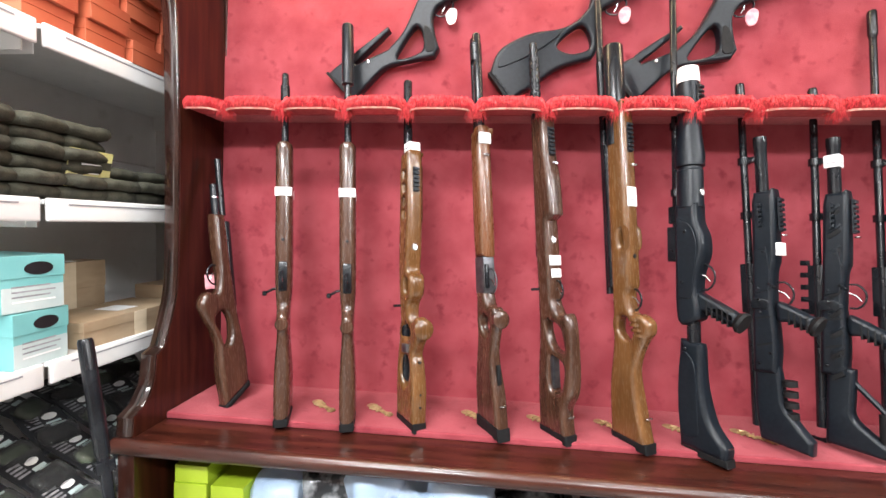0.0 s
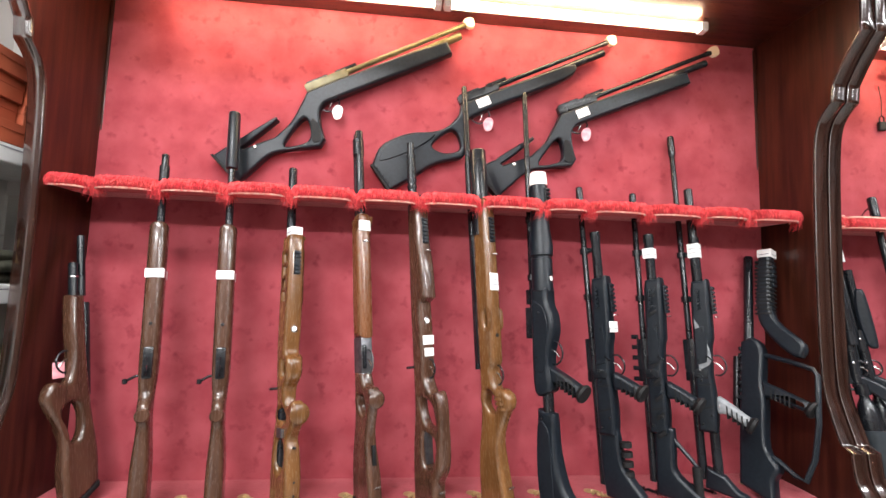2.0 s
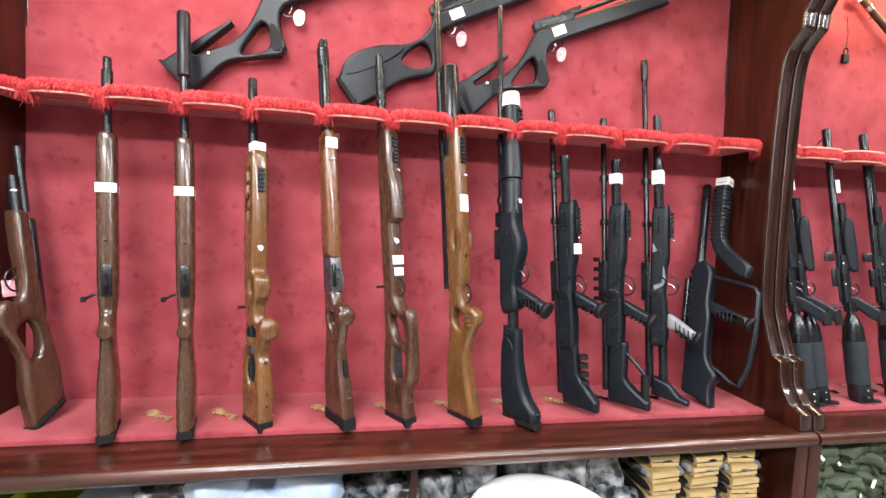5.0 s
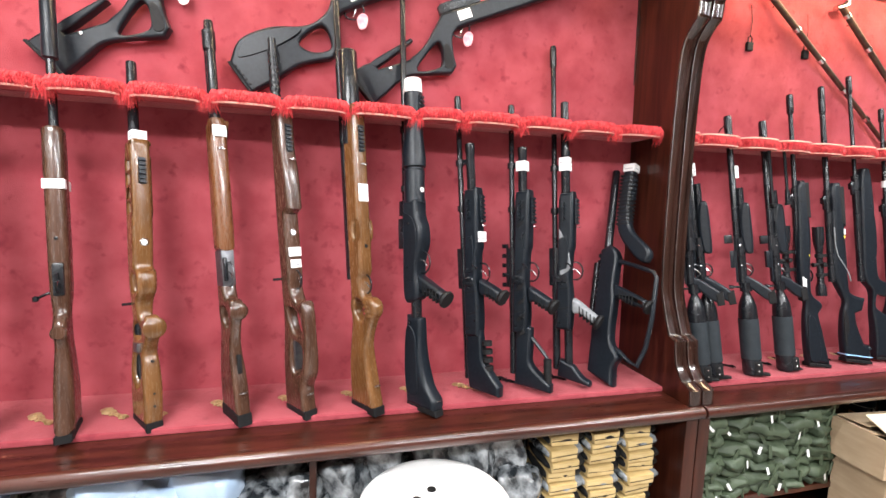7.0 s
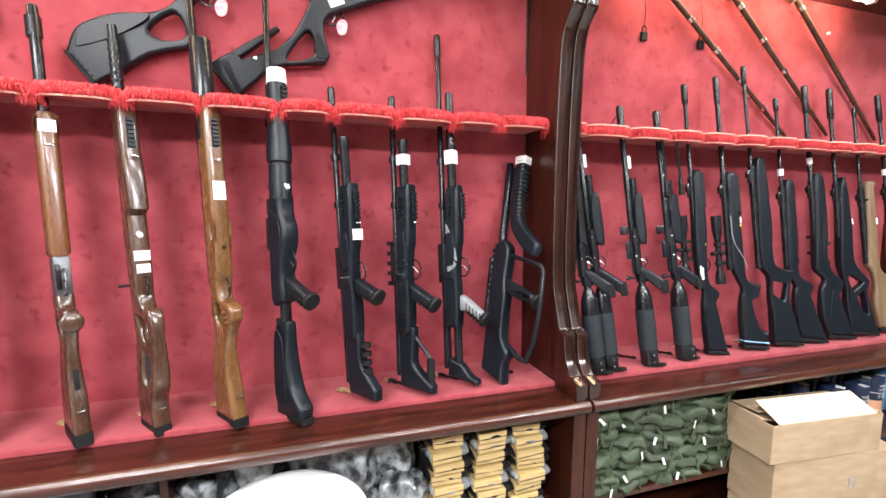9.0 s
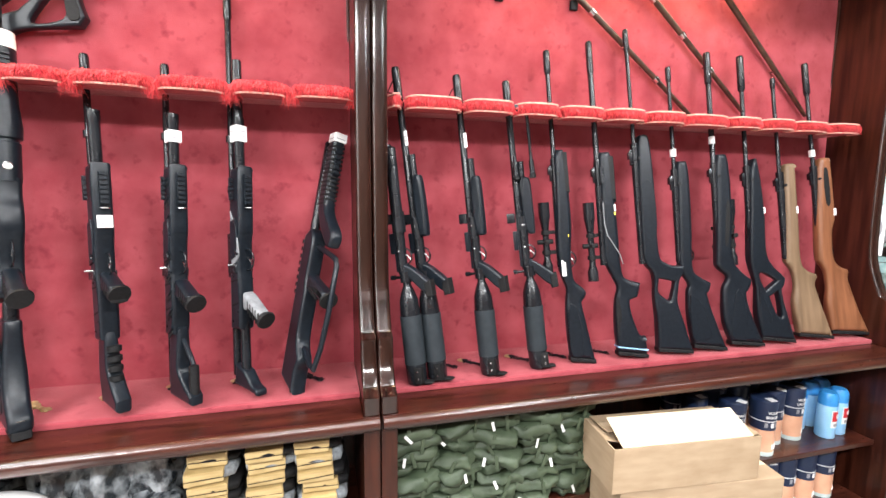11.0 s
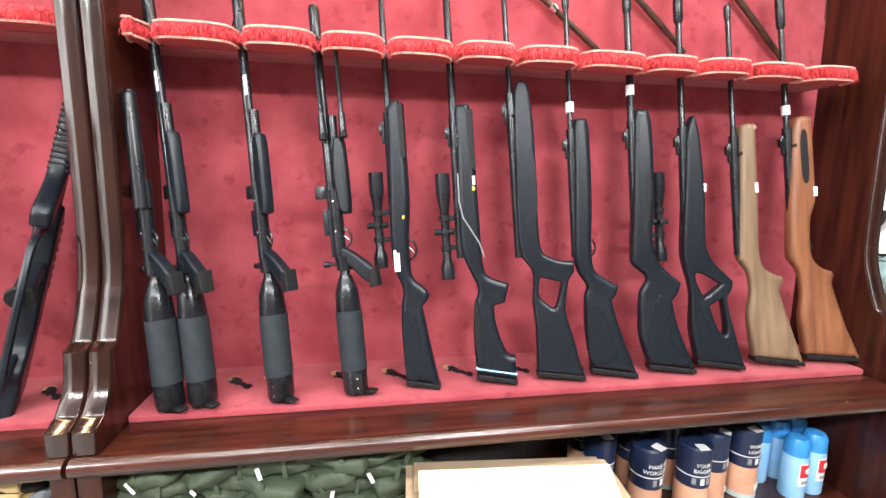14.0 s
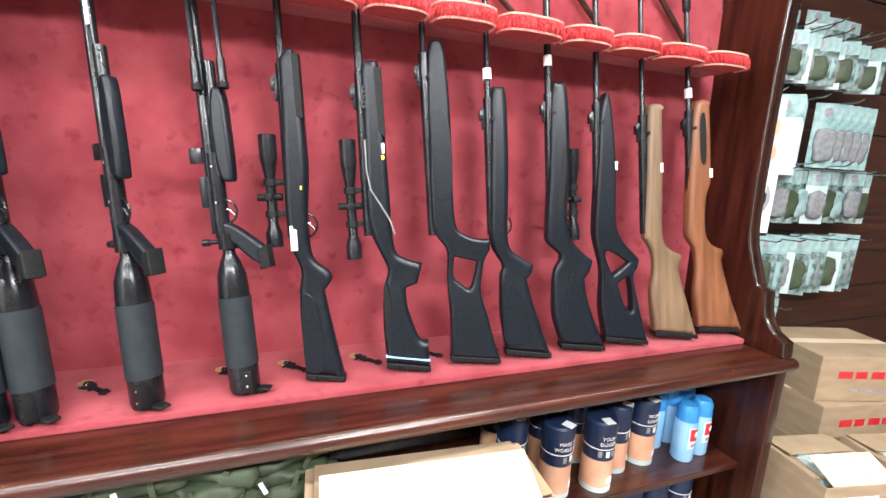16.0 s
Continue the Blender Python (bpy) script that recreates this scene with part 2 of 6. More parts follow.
def cabinet(x0, x1, label):
    """One cabinet between the outer faces x0 and x1; its boards are 5 cm thick."""
    top = new("display_cabinet")
    top.location = (x0, 1.1, 0)
    tagged(top, label, "cabinet", "display cabinets")
    inv = Matrix.Translation((-x0, -1.1, 0))

    def put(name, bm, mat, parent=top, lab="", smooth=False):
        ob = part(name, bm, mat, parent, lab, smooth)
        if parent is top:
            ob.matrix_basis = inv
        return ob
    for xc in (x0 + 0.025, x1 - 0.025):
        me = upright_mesh(0.048, 0.006, 0.002)
        me.transform(Matrix.Translation((xc, 0, 0)))
        side = put("side_board", me, MAHOGANY)
        # dark lacquered strip along the shaped front
        bm = bmesh.new()
        pts = spline([(y, *r) for y, *r in SIDE], 6)
        k = [i for i, p in enumerate(pts) if p[0] < 1.3 and 0.79 < p[1] < 2.53]
        rows = []
        for i in k:
            y, z = pts[i]
            rows.append([bm.verts.new(c) for c in ((xc - 0.0235, y + 0.010, z), (xc - 0.0235, y + 0.002, z), (xc - 0.019, y - 0.003, z), (xc + 0.019, y - 0.003, z), (xc + 0.0235, y + 0.002, z), (xc + 0.0235, y + 0.010, z))])
        for a, b in zip(rows, rows[1:]):
            for i in range(5):
                bm.faces.new((a[i], a[i + 1], b[i + 1], b[i]))
        bmesh.ops.recalc_face_normals(bm, faces=bm.faces[:])
        me = mesh_of(bm, "front_strip")
        put("front_strip", creased(me, 50), EDGE, side, "dark glossy front edge with chips")
    a, b = x0 + 0.05, x1 - 0.05
    bm = box(a, b, WALL_Y, WALL_Y + 0.02, 0.78, 2.47)
    for v in bm.verts:
        if v.co.z < 1:
            v.co.y -= 0.04    # the padded back leans slightly
    put("velvet_back", bm, VELVET, lab="worn red velvet backing")
    put("back_board", box(a, b, WALL_Y + 0.021, WALL_Y + 0.05, 0.0, 2.5), MAHOGANY)
    put("velvet_base", box(a, b, PAD_Y, WALL_Y, 0.796, 0.815, 0.005), VELVET, lab="padded red velvet base")
    put("ledge", box(a, b, LEDGE_Y + 0.002, WALL_Y, 0.752, 0.796, 0.003), MAHOGANY_X)
    nose = lathe([(x0 + 0.004, 0.001), (x0 + 0.004, 0.021), (x1 - 0.004, 0.021), (x1 - 0.004, 0.001)], 20, "x", (0, LEDGE_Y + 0.006, 0.777))
    me = mesh_of(nose, "moulding")
    put("moulding", creased(me, 50), MAHOGANY_X, lab="rounded front moulding with scuffed gloss")
    put("canopy", box(a, b, 1.05, WALL_Y, 2.47, 2.51, 0.002), MAHOGANY_X)
    put("cornice", box(x0 - 0.002, x1 + 0.002, 1.0, 1.044, 2.44, 2.62, 0.012), EDGE)
    for xs in (a + 0.004, b - 0.004):
        put("corner_strip", box(xs - 0.004, xs + 0.004, WALL_Y - 0.012, WALL_Y - 0.001, 0.82, 2.46, 0.002), MAHOGANY, lab="thin wooden corner strip")
    put("lower_shelf", box(a, b, 1.10, WALL_Y, 0.345, 0.368, 0.003), MAHOGANY_X)
    put("bottom_board", box(a, b, 1.06, WALL_Y, 0.05, 0.08, 0.003), MAHOGANY_X)
    return top


cab_a = cabinet(-0.85, 1.685, "mahogany display cabinet lined with red velvet, full of air rifles")
cab_b = cabinet(1.687, 3.945, "mahogany display cabinet with red velvet and black air rifles")


def tube_lamp(x0, x1, y, z):
    top = tagged(new("tube_lamp"), "lit fluorescent tube lamp under the cabinet canopy", "lamp", "cabinet lamps")
    top.location = (x0, y, z)
    L = x1 - x0
    part("housing", box(0, L, 0.01, 0.055, 0.012, 0.04, 0.004), WHITE, top)
    part("tube", creased(mesh_of(lathe([(0.02, 0.006), (0.02, 0.013), (L - 0.02, 0.013), (L - 0.02, 0.006)], 12, "x"), "tube")), TUBE, top, "glowing warm white tube")
    for xx in (0.0, L - 0.025):
        part("end_cap", box(xx, xx + 0.025, -0.016, 0.02, -0.016, 0.016, 0.003), WHITE, top)


tube_lamp(-0.62, 0.345, 1.32, 2.442)
tube_lamp(0.355, 1.32, 1.32, 2.442)
tube_lamp(2.02, 3.40, 1.32, 2.442)

# ---- scalloped barrel rails ----


def barrel_rail(x0, x1, notches, label, both, drop=0.0):
    top = tagged(new("barrel_rail"), label, "gun rail", "barrel rails")
    top.location = ((x0 + x1) / 2, WALL_Y, 1.735 - drop)
    inv = Matrix.Translation((-(x0 + x1) / 2, -WALL_Y, -1.735))
    part("rail_board", box(x0, x1, 1.345, WALL_Y, 1.735, 1.765, 0.003), VELVET, top).matrix_basis = inv
    edges = [x0, *notches, x1]
    rng = random.Random(7)
    for i in range(len(edges) - 1):
        p, q = edges[i] + 0.013, edges[i + 1] - 0.013
        if i == 0:
            p = edges[0]
        if i == len(edges) - 2:
            q = edges[-1]
        w = q - p
        yf = 1.248 + rng.uniform(-0.004, 0.004)
        out = [(p, 1.345, 1), (p - 0.004, 1.30), (p + 0.01, yf + 0.016), (p + w * 0.25, yf + 0.002), (p + w * 0.5, yf), (p + w * 0.75, yf + 0.002), (q - 0.01, yf + 0.016), (q + 0.004, 1.30), (q, 1.345, 1)]
        me = plate([out], 0.034, 0.007, 2)
        tilt = rng.uniform(-0.012, 0.012)
        me.transform(Matrix.Translation((0, 0, 1.752)) @ Matrix.Translation((p, 0, 0)) @ Matrix.Rotation(tilt, 4, "Y") @ Matrix.Translation((-p, 0, 0)))
        lobe = part("lobe", creased(me, 60), FRINGE, top, "rounded lobe covered in bright red fringe")
        lobe.matrix_basis = inv
        front = spline(out, 6)
        run = [v for v in front if v[1] < 1.325]
        for zz in ((1.734, 1.772) if both else (1.733,)):
            part("binding", tube([(v[0], v[1] - 0.001, zz - math.sin(tilt) * (v[0] - p)) for v in run], 0.0032, 5), PIPING, lobe, "pale frayed binding")
        bm = bmesh.new()
        n = int(w * (1500 if both else 4200))
        for _ in range(n):
            s = rng.random()
            if not both and rng.random() < 0.35:
                s = (rng.random() ** 2) * 0.12 if rng.random() < 0.6 else 1 - (rng.random() ** 2) * 0.12
            k = s * (len(run) - 1)
            j = min(int(k), len(run) - 2)
            x = run[j][0] + (run[j + 1][0] - run[j][0]) * (k - j)
            y = run[j][1] + (run[j + 1][1] - run[j][1]) * (k - j) - 0.002
            wild = 1.0 if min(s, 1 - s) < 0.12 else 0.35
            z = 1.771 - rng.random() * 0.016 - math.sin(tilt) * (x - p)
            ln = rng.uniform(0.018, 0.036) * (rng.uniform(1.2, 2.0) if wild > 0.5 and not both else 1.0)
            dx = rng.gauss(0, 0.014) * wild
            dy = -abs(rng.gauss(0.004, 0.007)) * wild
            t = 0.0009
            v = [bm.verts.new(c) for c in ((x - t, y, z), (x + t, y, z), (x + dx * 0.5 + t, y - 0.007 + dy, z - ln * 0.5), (x + dx * 0.5 - t, y - 0.007 + dy, z - ln * 0.5), (x + dx, y - 0.001 + dy * 1.4, z - ln))]
            bm.faces.new((v[0], v[1], v[2], v[3]))
            bm.faces.new((v[3], v[2], v[4]))
        tagged(part("fringe", bm, FRINGE, lobe), kind="stuff")


barrel_rail(-0.83, 1.63, [-0.70, -0.512, -0.312, -0.118, 0.088, 0.295, 0.495, 0.705, 0.867, 1.072, 1.272, 1.445], "red fringed scalloped rail holding the air rifle barrels", False)
barrel_rail(1.75, 3.825, [1.80, 2.005, 2.195, 2.37, 2.555, 2.73, 2.915, 3.12, 3.288, 3.463, 3.652], "red scalloped rail with pale binding holding black barrels", True, 0.014)

# ---- air rifles ----


class Gun:
    """An air rifle; its parts lie in a frame with u towards the trigger side, w along the barrel from the butt and v across."""

    def __init__(self, label, x0, x1, z1, face, y0=1.20, lean=0.13, z0=0.819, group="air rifles on the rack"):
        self.top = tagged(new("air_rifle"), label, "air rifle", group)
        o = Vector((x0, y0, z0))
        d = Vector((x1 - x0, lean * (z1 - z0), z1 - z0))
        self.L = d.length
        self.orient(o, d.normalized(), Vector((math.cos(radians(face)), -math.sin(radians(face)), 0)))

    def orient(self, o, w, u):
        u = (u - w * u.dot(w)).normalized()
        v = u.cross(w)
        m = Matrix((u, w, v)).transposed().to_4x4()
        m.translation = o
        self.top.matrix_world = m

    def flat(self, name, loops, thick, mat, bevel=0.006, v=0.0, parent=None, label="", n=4):
        me = plate(loops, thick, min(bevel, thick * 0.49), 3, v, n)
        if name in ("stock", "butt_stock"):
            # a waisted wrist and a slightly thinner butt
            for q in me.vertices:
                q.co.z *= 1.04 - 0.34 * math.exp(-((q.co.y - 0.25) / 0.09) ** 2) - 0.10 * max(0.0, 0.2 - q.co.y) / 0.2
        return part(name, creased(me, 35), mat, parent or self.top, label)

    def rod(self, name, rows, mat, u=0.0, v=0.0, parent=None, label="", seg=16):
        return part(name, creased(mesh_of(lathe(rows, seg, "y", (u, 0, v)), name), 35), mat, parent or self.top, label)

    def block(self, name, u0, u1, w0, w1, v0, v1, mat, bevel=0.002, parent=None, label="", m=None):
        return part(name, creased(mesh_of(box(u0, u1, w0, w1, v0, v1, bevel, m=m), name), 35), mat, parent or self.top, label)

    def barrel(self, w0, r, u=0.0, w1=None, muzzle=0.0, mr=0.0, mat=None):
        w1 = w1 or self.L
        b = self.rod("barrel", [(w0, 0.002), (w0, r * 1.1), (w1 - 0.004, r), (w1, r * 0.85), (w1, r * 0.45), (w1 - 0.02, r * 0.4)], mat or STEEL, u)
        if muzzle:
            self.rod("muzzle_brake", [(w1 - muzzle - 0.012, r), (w1 - muzzle, mr), (w1 - 0.006, mr), (w1 + 0.002, mr * 0.8), (w1 + 0.002, r * 0.5)], mat or STEEL, u, parent=b)
        return b

    def guard(self, w, size=0.05, u=0.022, mat=None):
        pts = [(u - 0.004, w + size * 0.55, 0)] + [(u + size * 0.55 * math.sin(math.pi * k / 8), w + size * 0.6 * math.cos(math.pi * k / 8), 0) for k in range(1, 8)] + [(u - 0.004, w - size * 0.55, 0)]
        g = part("trigger_guard", creased(mesh_of(tube(pts, 0.0028, 6), "g")), mat or STEEL, self.top)
        part("trigger", creased(mesh_of(tube([(u - 0.004, w + 0.008, 0), (u + 0.01, w + 0.003, 0), (u + 0.018, w - 0.007, 0), (u + 0.021, w - 0.012, 0)], 0.0022, 6), "t")), CHROME, g)

    def tag(self, u0, u1, w0, w1, v0, v1, bars=2):
        t = self.block("price_label", u0, u1, w0, w1, v0, v1, LABEL, 0.0006, label="white paper price label")
        for i in range(bars):
            ww = w0 + (w1 - w0) * (0.3 + 0.3 * i)
            self.block("print", u0 + (u1 - u0) * 0.15, u1 - (u1 - u0) * 0.15, ww, ww + 0.0028, v1 - 0.0005, v1 + 0.0004, INK, 0, t)
            self.block("print", u1 - 0.0005, u1 + 0.0004, ww, ww + 0.0028, v0 * 0.7, v1 * 0.7, INK, 0, t)

    def rail_strip(self, u, w0, w1, v=0.0, teeth=6, wide=0.02):
        bm = box(u - 0.004, u + 0.001, w0, w1, v - wide / 2, v + wide / 2, 0.001)
        step = (w1 - w0) / teeth
        for i in range(teeth):
            box(u, u + 0.007, w0 + step * i + step * 0.15, w0 + step * (i + 0.72), v - wide / 2, v + wide / 2, 0.001, bm)
        part("accessory_rail", bm, POLYMER, self.top, "ridged accessory rail")

    def dial(self, u, w, v=0.0, r=0.0115):
        m = Matrix.Translation((u, w, v)) @ Matrix.Rotation(radians(0), 4, "Z")
        bm = lathe([(-0.006, r), (0.001, r), (0.002, r * 0.8), (0.0005, r * 0.78)], 18, "x", (0, 0, 0), m=m)
        g = part("gauge", creased(mesh_of(bm, "gauge")), CHROME, self.top, "round pressure gauge")
        part("dial", lathe([(0.0006, r * 0.66), (0.0012, r * 0.66)], 18, "x", m=m), LABEL, g, "white dial")
        part("needle", box(0.0013, 0.0018, -0.0006, r * 0.6, -0.0006, 0.0006, m=m), INK, g)

    def studs(self, pts, r=0.004, mat=None):
        for u, w, v in pts:
            part("screw", creased(mesh_of(lathe([(-0.004, r), (0.0012, r), (0.0018, r * 0.7)], 10, "z", (u, w, v)), "screw")), mat or RUBBER, self.top)

    def swivel(self, u, w, v=0.0):
        r = 0.011
        part("sling_swivel", tube([(u + 0.008 + 0.006 * math.sin(2 * math.pi * k / 12), w, v + r * math.cos(2 * math.pi * k / 12)) for k in range(13)], 0.0016, 5), CHROME, self.top)

    def scope(self, u, w0, w1, v=0.0):
        L = w1 - w0
        s = self.rod("scope", [(w0, 0.006), (w0, 0.020), (w0 + L * 0.12, 0.020), (w0 + L * 0.2, 0.0125), (w0 + L * 0.62, 0.0125), (w0 + L * 0.8, 0.021), (w1, 0.0215), (w1, 0.018), (w1 - 0.01, 0.017)], STEEL, u, v, label="black telescopic sight")
        part("turret", creased(mesh_of(lathe([(-0.032, 0.009), (0.026, 0.009), (0.027, 0.006)], 12, "x", (u, w0 + L * 0.45, v)), "turret")), RUBBER, s)
        part("turret", creased(mesh_of(lathe([(0.0, 0.009), (0.03, 0.009), (0.031, 0.006)], 12, "z", (u, w0 + L * 0.45, v)), "turret")), RUBBER, s)
        for ww in (w0 + L * 0.3, w0 + L * 0.58):
            self.rod("mount_ring", [(ww - 0.008, 0.0125), (ww - 0.008, 0.0165), (ww + 0.008, 0.0165), (ww + 0.008, 0.0125)], RUBBER, u, v, s)
            self.block("mount", min(u, 0.0), max(u, 0.0) + 0.002, ww - 0.007, ww + 0.007, v - 0.008, v + 0.008, RUBBER, 0.002, s)


def stock_loop(top, heel=-0.040, toe=0.095, grip=0.078, grip_w=0.255, back=-0.024, fore=0.026, toe_w=-0.005):
    return [(heel, 0.012, 1), (toe, toe_w, 1), (toe * 0.82, 0.10), (grip * 0.80, grip_w - 0.05), (grip, grip_w - 0.006), (grip * 0.92, grip_w + 0.022), (grip * 0.52, grip_w + 0.055), (fore, grip_w + 0.115), (fore + 0.001, (top + 0.4) / 2),
            (fore, top - 0.03), (fore * 0.5, top), (back * 0.6, top, 1), (back, top - 0.02, 1), (back, grip_w + 0.13), (back * 0.5, grip_w + 0.06), (back * 0.9, grip_w + 0.01), (heel * 0.85, grip_w - 0.07), (heel * 0.98, 0.1)]


def sporter(label, x0, x1, z1, mat, top=0.765, face=14, brake=(0.07, 0.012), barrel_r=0.0085, holes=(), loop=None, y0=1.23, pad=RUBBER, guard=True, screw=True, **kw):
    """A break-barrel rifle with a one-piece stock."""
    g = Gun(label, x0, x1, z1, face, y0)
    loop = loop or stock_loop(top, **kw)
    g.flat("stock", [loop, *holes], 0.046, mat, 0.010 if holes else 0.016)
    (heel, hw), (toe, tw) = loop[0][:2], loop[1][:2]
    p = g.flat("butt_pad", [[(heel - 0.001, hw - 0.015, 1), (toe + 0.001, tw - 0.013, 1), (toe + 0.001, tw + 0.001, 1), (heel - 0.001, hw + 0.001, 1)]], 0.041, pad, 0.003)
    for i in range(6):
        k = 0.3 + 0.1 * i
        uu, ww = heel + (toe - heel) * k, hw + (tw - hw) * k - 0.007
        g.block("pad_vent", uu - 0.0035, uu + 0.0035, ww - 0.003, ww + 0.003, 0.019, 0.0212, STEEL, 0.001, p)
    g.barrel(0.60, barrel_r, -0.008, None, *brake)
    g.rod("air_cylinder", [(0.36, 0.003), (0.36, 0.015), (top - 0.03, 0.015), (top - 0.03, 0.004)], STEEL, -0.007)
    g.block("rear_sight", -0.028, -0.004, top - 0.115, top - 0.055, -0.006, 0.006, STEEL, 0.002)
    g.block("sight_leaf", -0.034, -0.024, top - 0.09, top - 0.062, -0.009, 0.009, STEEL, 0.001)
    if guard:
        g.guard(0.385)
    if screw:
        g.studs([(0.0, top - 0.09, 0.022)], 0.006)
    return g


# the row of black and wooden break-barrel rifles in the second cabinet
c1 = sporter("black synthetic air rifle with a telescopic sight and yellow sticker", 2.425, 2.361, 1.975, POLYMER, 0.797, brake=(0.075, 0.013),
             loop=[(0.0, 0.018, 1), (0.093, 0.002, 1), (0.081, 0.067), (0.062, 0.184), (0.057, 0.222, 1), (0.075, 0.246), (0.075, 0.262), (0.064, 0.276), (0.040, 0.298), (0.030, 0.33), (0.030, 0.42), (0.038, 0.52), (0.037, 0.65), (0.035, 0.755), (0.024, 0.797, 1), (0.003, 0.797, 1), (-0.012, 0.772, 1), (-0.014, 0.65), (-0.021, 0.45), (-0.017, 0.344), (0.004, 0.275), (-0.003, 0.22), (-0.005, 0.12)])
c1.scope(-0.056, 0.335, 0.605, -0.01)
c1.studs([(0.016, 0.475, 0.022)], 0.008, YELLOW)
c1.tag(-0.012, 0.004, 0.325, 0.385, 0.0215, 0.0228)
c1.flat("cocking_slot", [[(0.022, 0.64, 1), (0.038, 0.635, 1), (0.036, 0.785, 1), (0.019, 0.785, 1)]], 0.030, RUBBER, 0.002, 0.009)
c1.flat("cheek_panel", [[(0.004, 0.03), (0.042, 0.025), (0.05, 0.10), (0.034, 0.20), (0.006, 0.215), (0.0, 0.12)]], 0.006, POLYMER, 0.0025, 0.0205)
c2 = sporter("black synthetic air rifle with a pale blue butt line and scope", 2.612, 2.541, 2.026, POLYMER, 0.794, brake=(0.11, 0.0125), barrel_r=0.0105,
             loop=[(0.017, 0.024, 1), (0.131, 0.003, 1), (0.130, 0.074, 1), (0.105, 0.084), (0.080, 0.168), (0.078, 0.218, 1), (0.109, 0.227, 1), (0.124, 0.28, 1), (0.075, 0.298), (0.056, 0.32), (0.050, 0.38), (0.050, 0.44), (0.047, 0.60), (0.046, 0.75), (0.036, 0.794, 1), (0.007, 0.794, 1), (-0.005, 0.77), (-0.006, 0.67), (-0.009, 0.529), (-0.009, 0.39), (0.018, 0.312), (0.034, 0.268), (0.020, 0.215), (0.014, 0.12)])
c2.scope(-0.050, 0.30, 0.605, -0.01)
c2.flat("blue_line", [[(0.016, 0.040, 1), (0.1315, 0.019, 1), (0.1315, 0.024, 1), (0.016, 0.045, 1)]], 0.0445, BLUE, 0.0003)
c2.tag(0.018, 0.044, 0.565, 0.59, 0.021, 0.0228)
c2.studs([(0.036, 0.555, 0.0215)], 0.007, YELLOW)
c2.rail_strip(-0.003, 0.675, 0.735, 0.0, 5, 0.05)
c2.flat("cocking_slot", [[(0.030, 0.62, 1), (0.048, 0.60, 1), (0.0475, 0.775, 1), (0.026, 0.775, 1)]], 0.030, RUBBER, 0.002, 0.009)
part("inlay_line", creased(mesh_of(tube([(-0.004, 0.60, 0.022), (-0.004, 0.52, 0.023), (0.004, 0.475, 0.0235), (0.024, 0.44, 0.0235), (0.046, 0.40, 0.0225), (0.058, 0.36, 0.019)], 0.0022, 6), "i")), GREYGRIP, c2.top, "pale grey inlay line")
c2.flat("butt_plate", [[(0.018, 0.10), (0.030, 0.085), (0.038, 0.17), (0.028, 0.235), (0.020, 0.215)]], 0.004, RUBBER, 0.0015, 0.0195)
c3 = sporter("black air rifle with a skeleton thumbhole stock", 2.79, 2.706, 2.089, POLYMER, 0.866, brake=(0.07, 0.011), barrel_r=0.0075,
             loop=[(0.022, 0.022, 1), (0.159, 0.002, 1), (0.146, 0.05), (0.130, 0.122), (0.114, 0.195), (0.121, 0.25), (0.128, 0.285), (0.144, 0.308, 1), (0.145, 0.34, 1), (0.110, 0.343), (0.076, 0.357), (0.053, 0.385), (0.050, 0.489), (0.053, 0.684), (0.046, 0.84), (0.032, 0.866), (0.016, 0.866, 1), (0.004, 0.845), (-0.004, 0.72), (-0.007, 0.612), (-0.010, 0.39), (0.024, 0.322), (0.026, 0.27), (0.022, 0.227), (0.026, 0.14)],
             holes=[[(0.046, 0.298, 1), (0.108, 0.280, 1), (0.098, 0.24), (0.084, 0.206), (0.062, 0.22), (0.040, 0.245)]])
c3.studs([(0.040, 0.575, 0.021)], 0.005, YELLOW)
c3.flat("fore_end_panel", [[(0.004, 0.46), (0.046, 0.475), (0.046, 0.66), (0.004, 0.68), (-0.002, 0.56)]], 0.005, POLYMER, 0.002, 0.0225)
c4 = sporter("plain black synthetic break-barrel air rifle", 2.962, 2.904, 1.959, POLYMER, 0.769, brake=(0.05, 0.011), barrel_r=0.0075,
             loop=[(0.021, 0.024, 1), (0.154, 0.002, 1), (0.128, 0.08), (0.103, 0.164), (0.090, 0.225, 1), (0.104, 0.242), (0.110, 0.268, 1), (0.074, 0.290), (0.042, 0.32), (0.036, 0.382), (0.042, 0.50), (0.044, 0.62), (0.042, 0.735), (0.034, 0.769, 1), (0.004, 0.769, 1), (-0.004, 0.735), (-0.007, 0.623), (-0.016, 0.385), (-0.010, 0.322), (0.018, 0.27), (0.010, 0.236), (0.008, 0.13)])
c4.flat("cheek_panel", [[(0.020, 0.045), (0.088, 0.050), (0.085, 0.10), (0.060, 0.19), (0.016, 0.232, 1), (0.012, 0.15)]], 0.006, POLYMER, 0.0025, 0.0205)
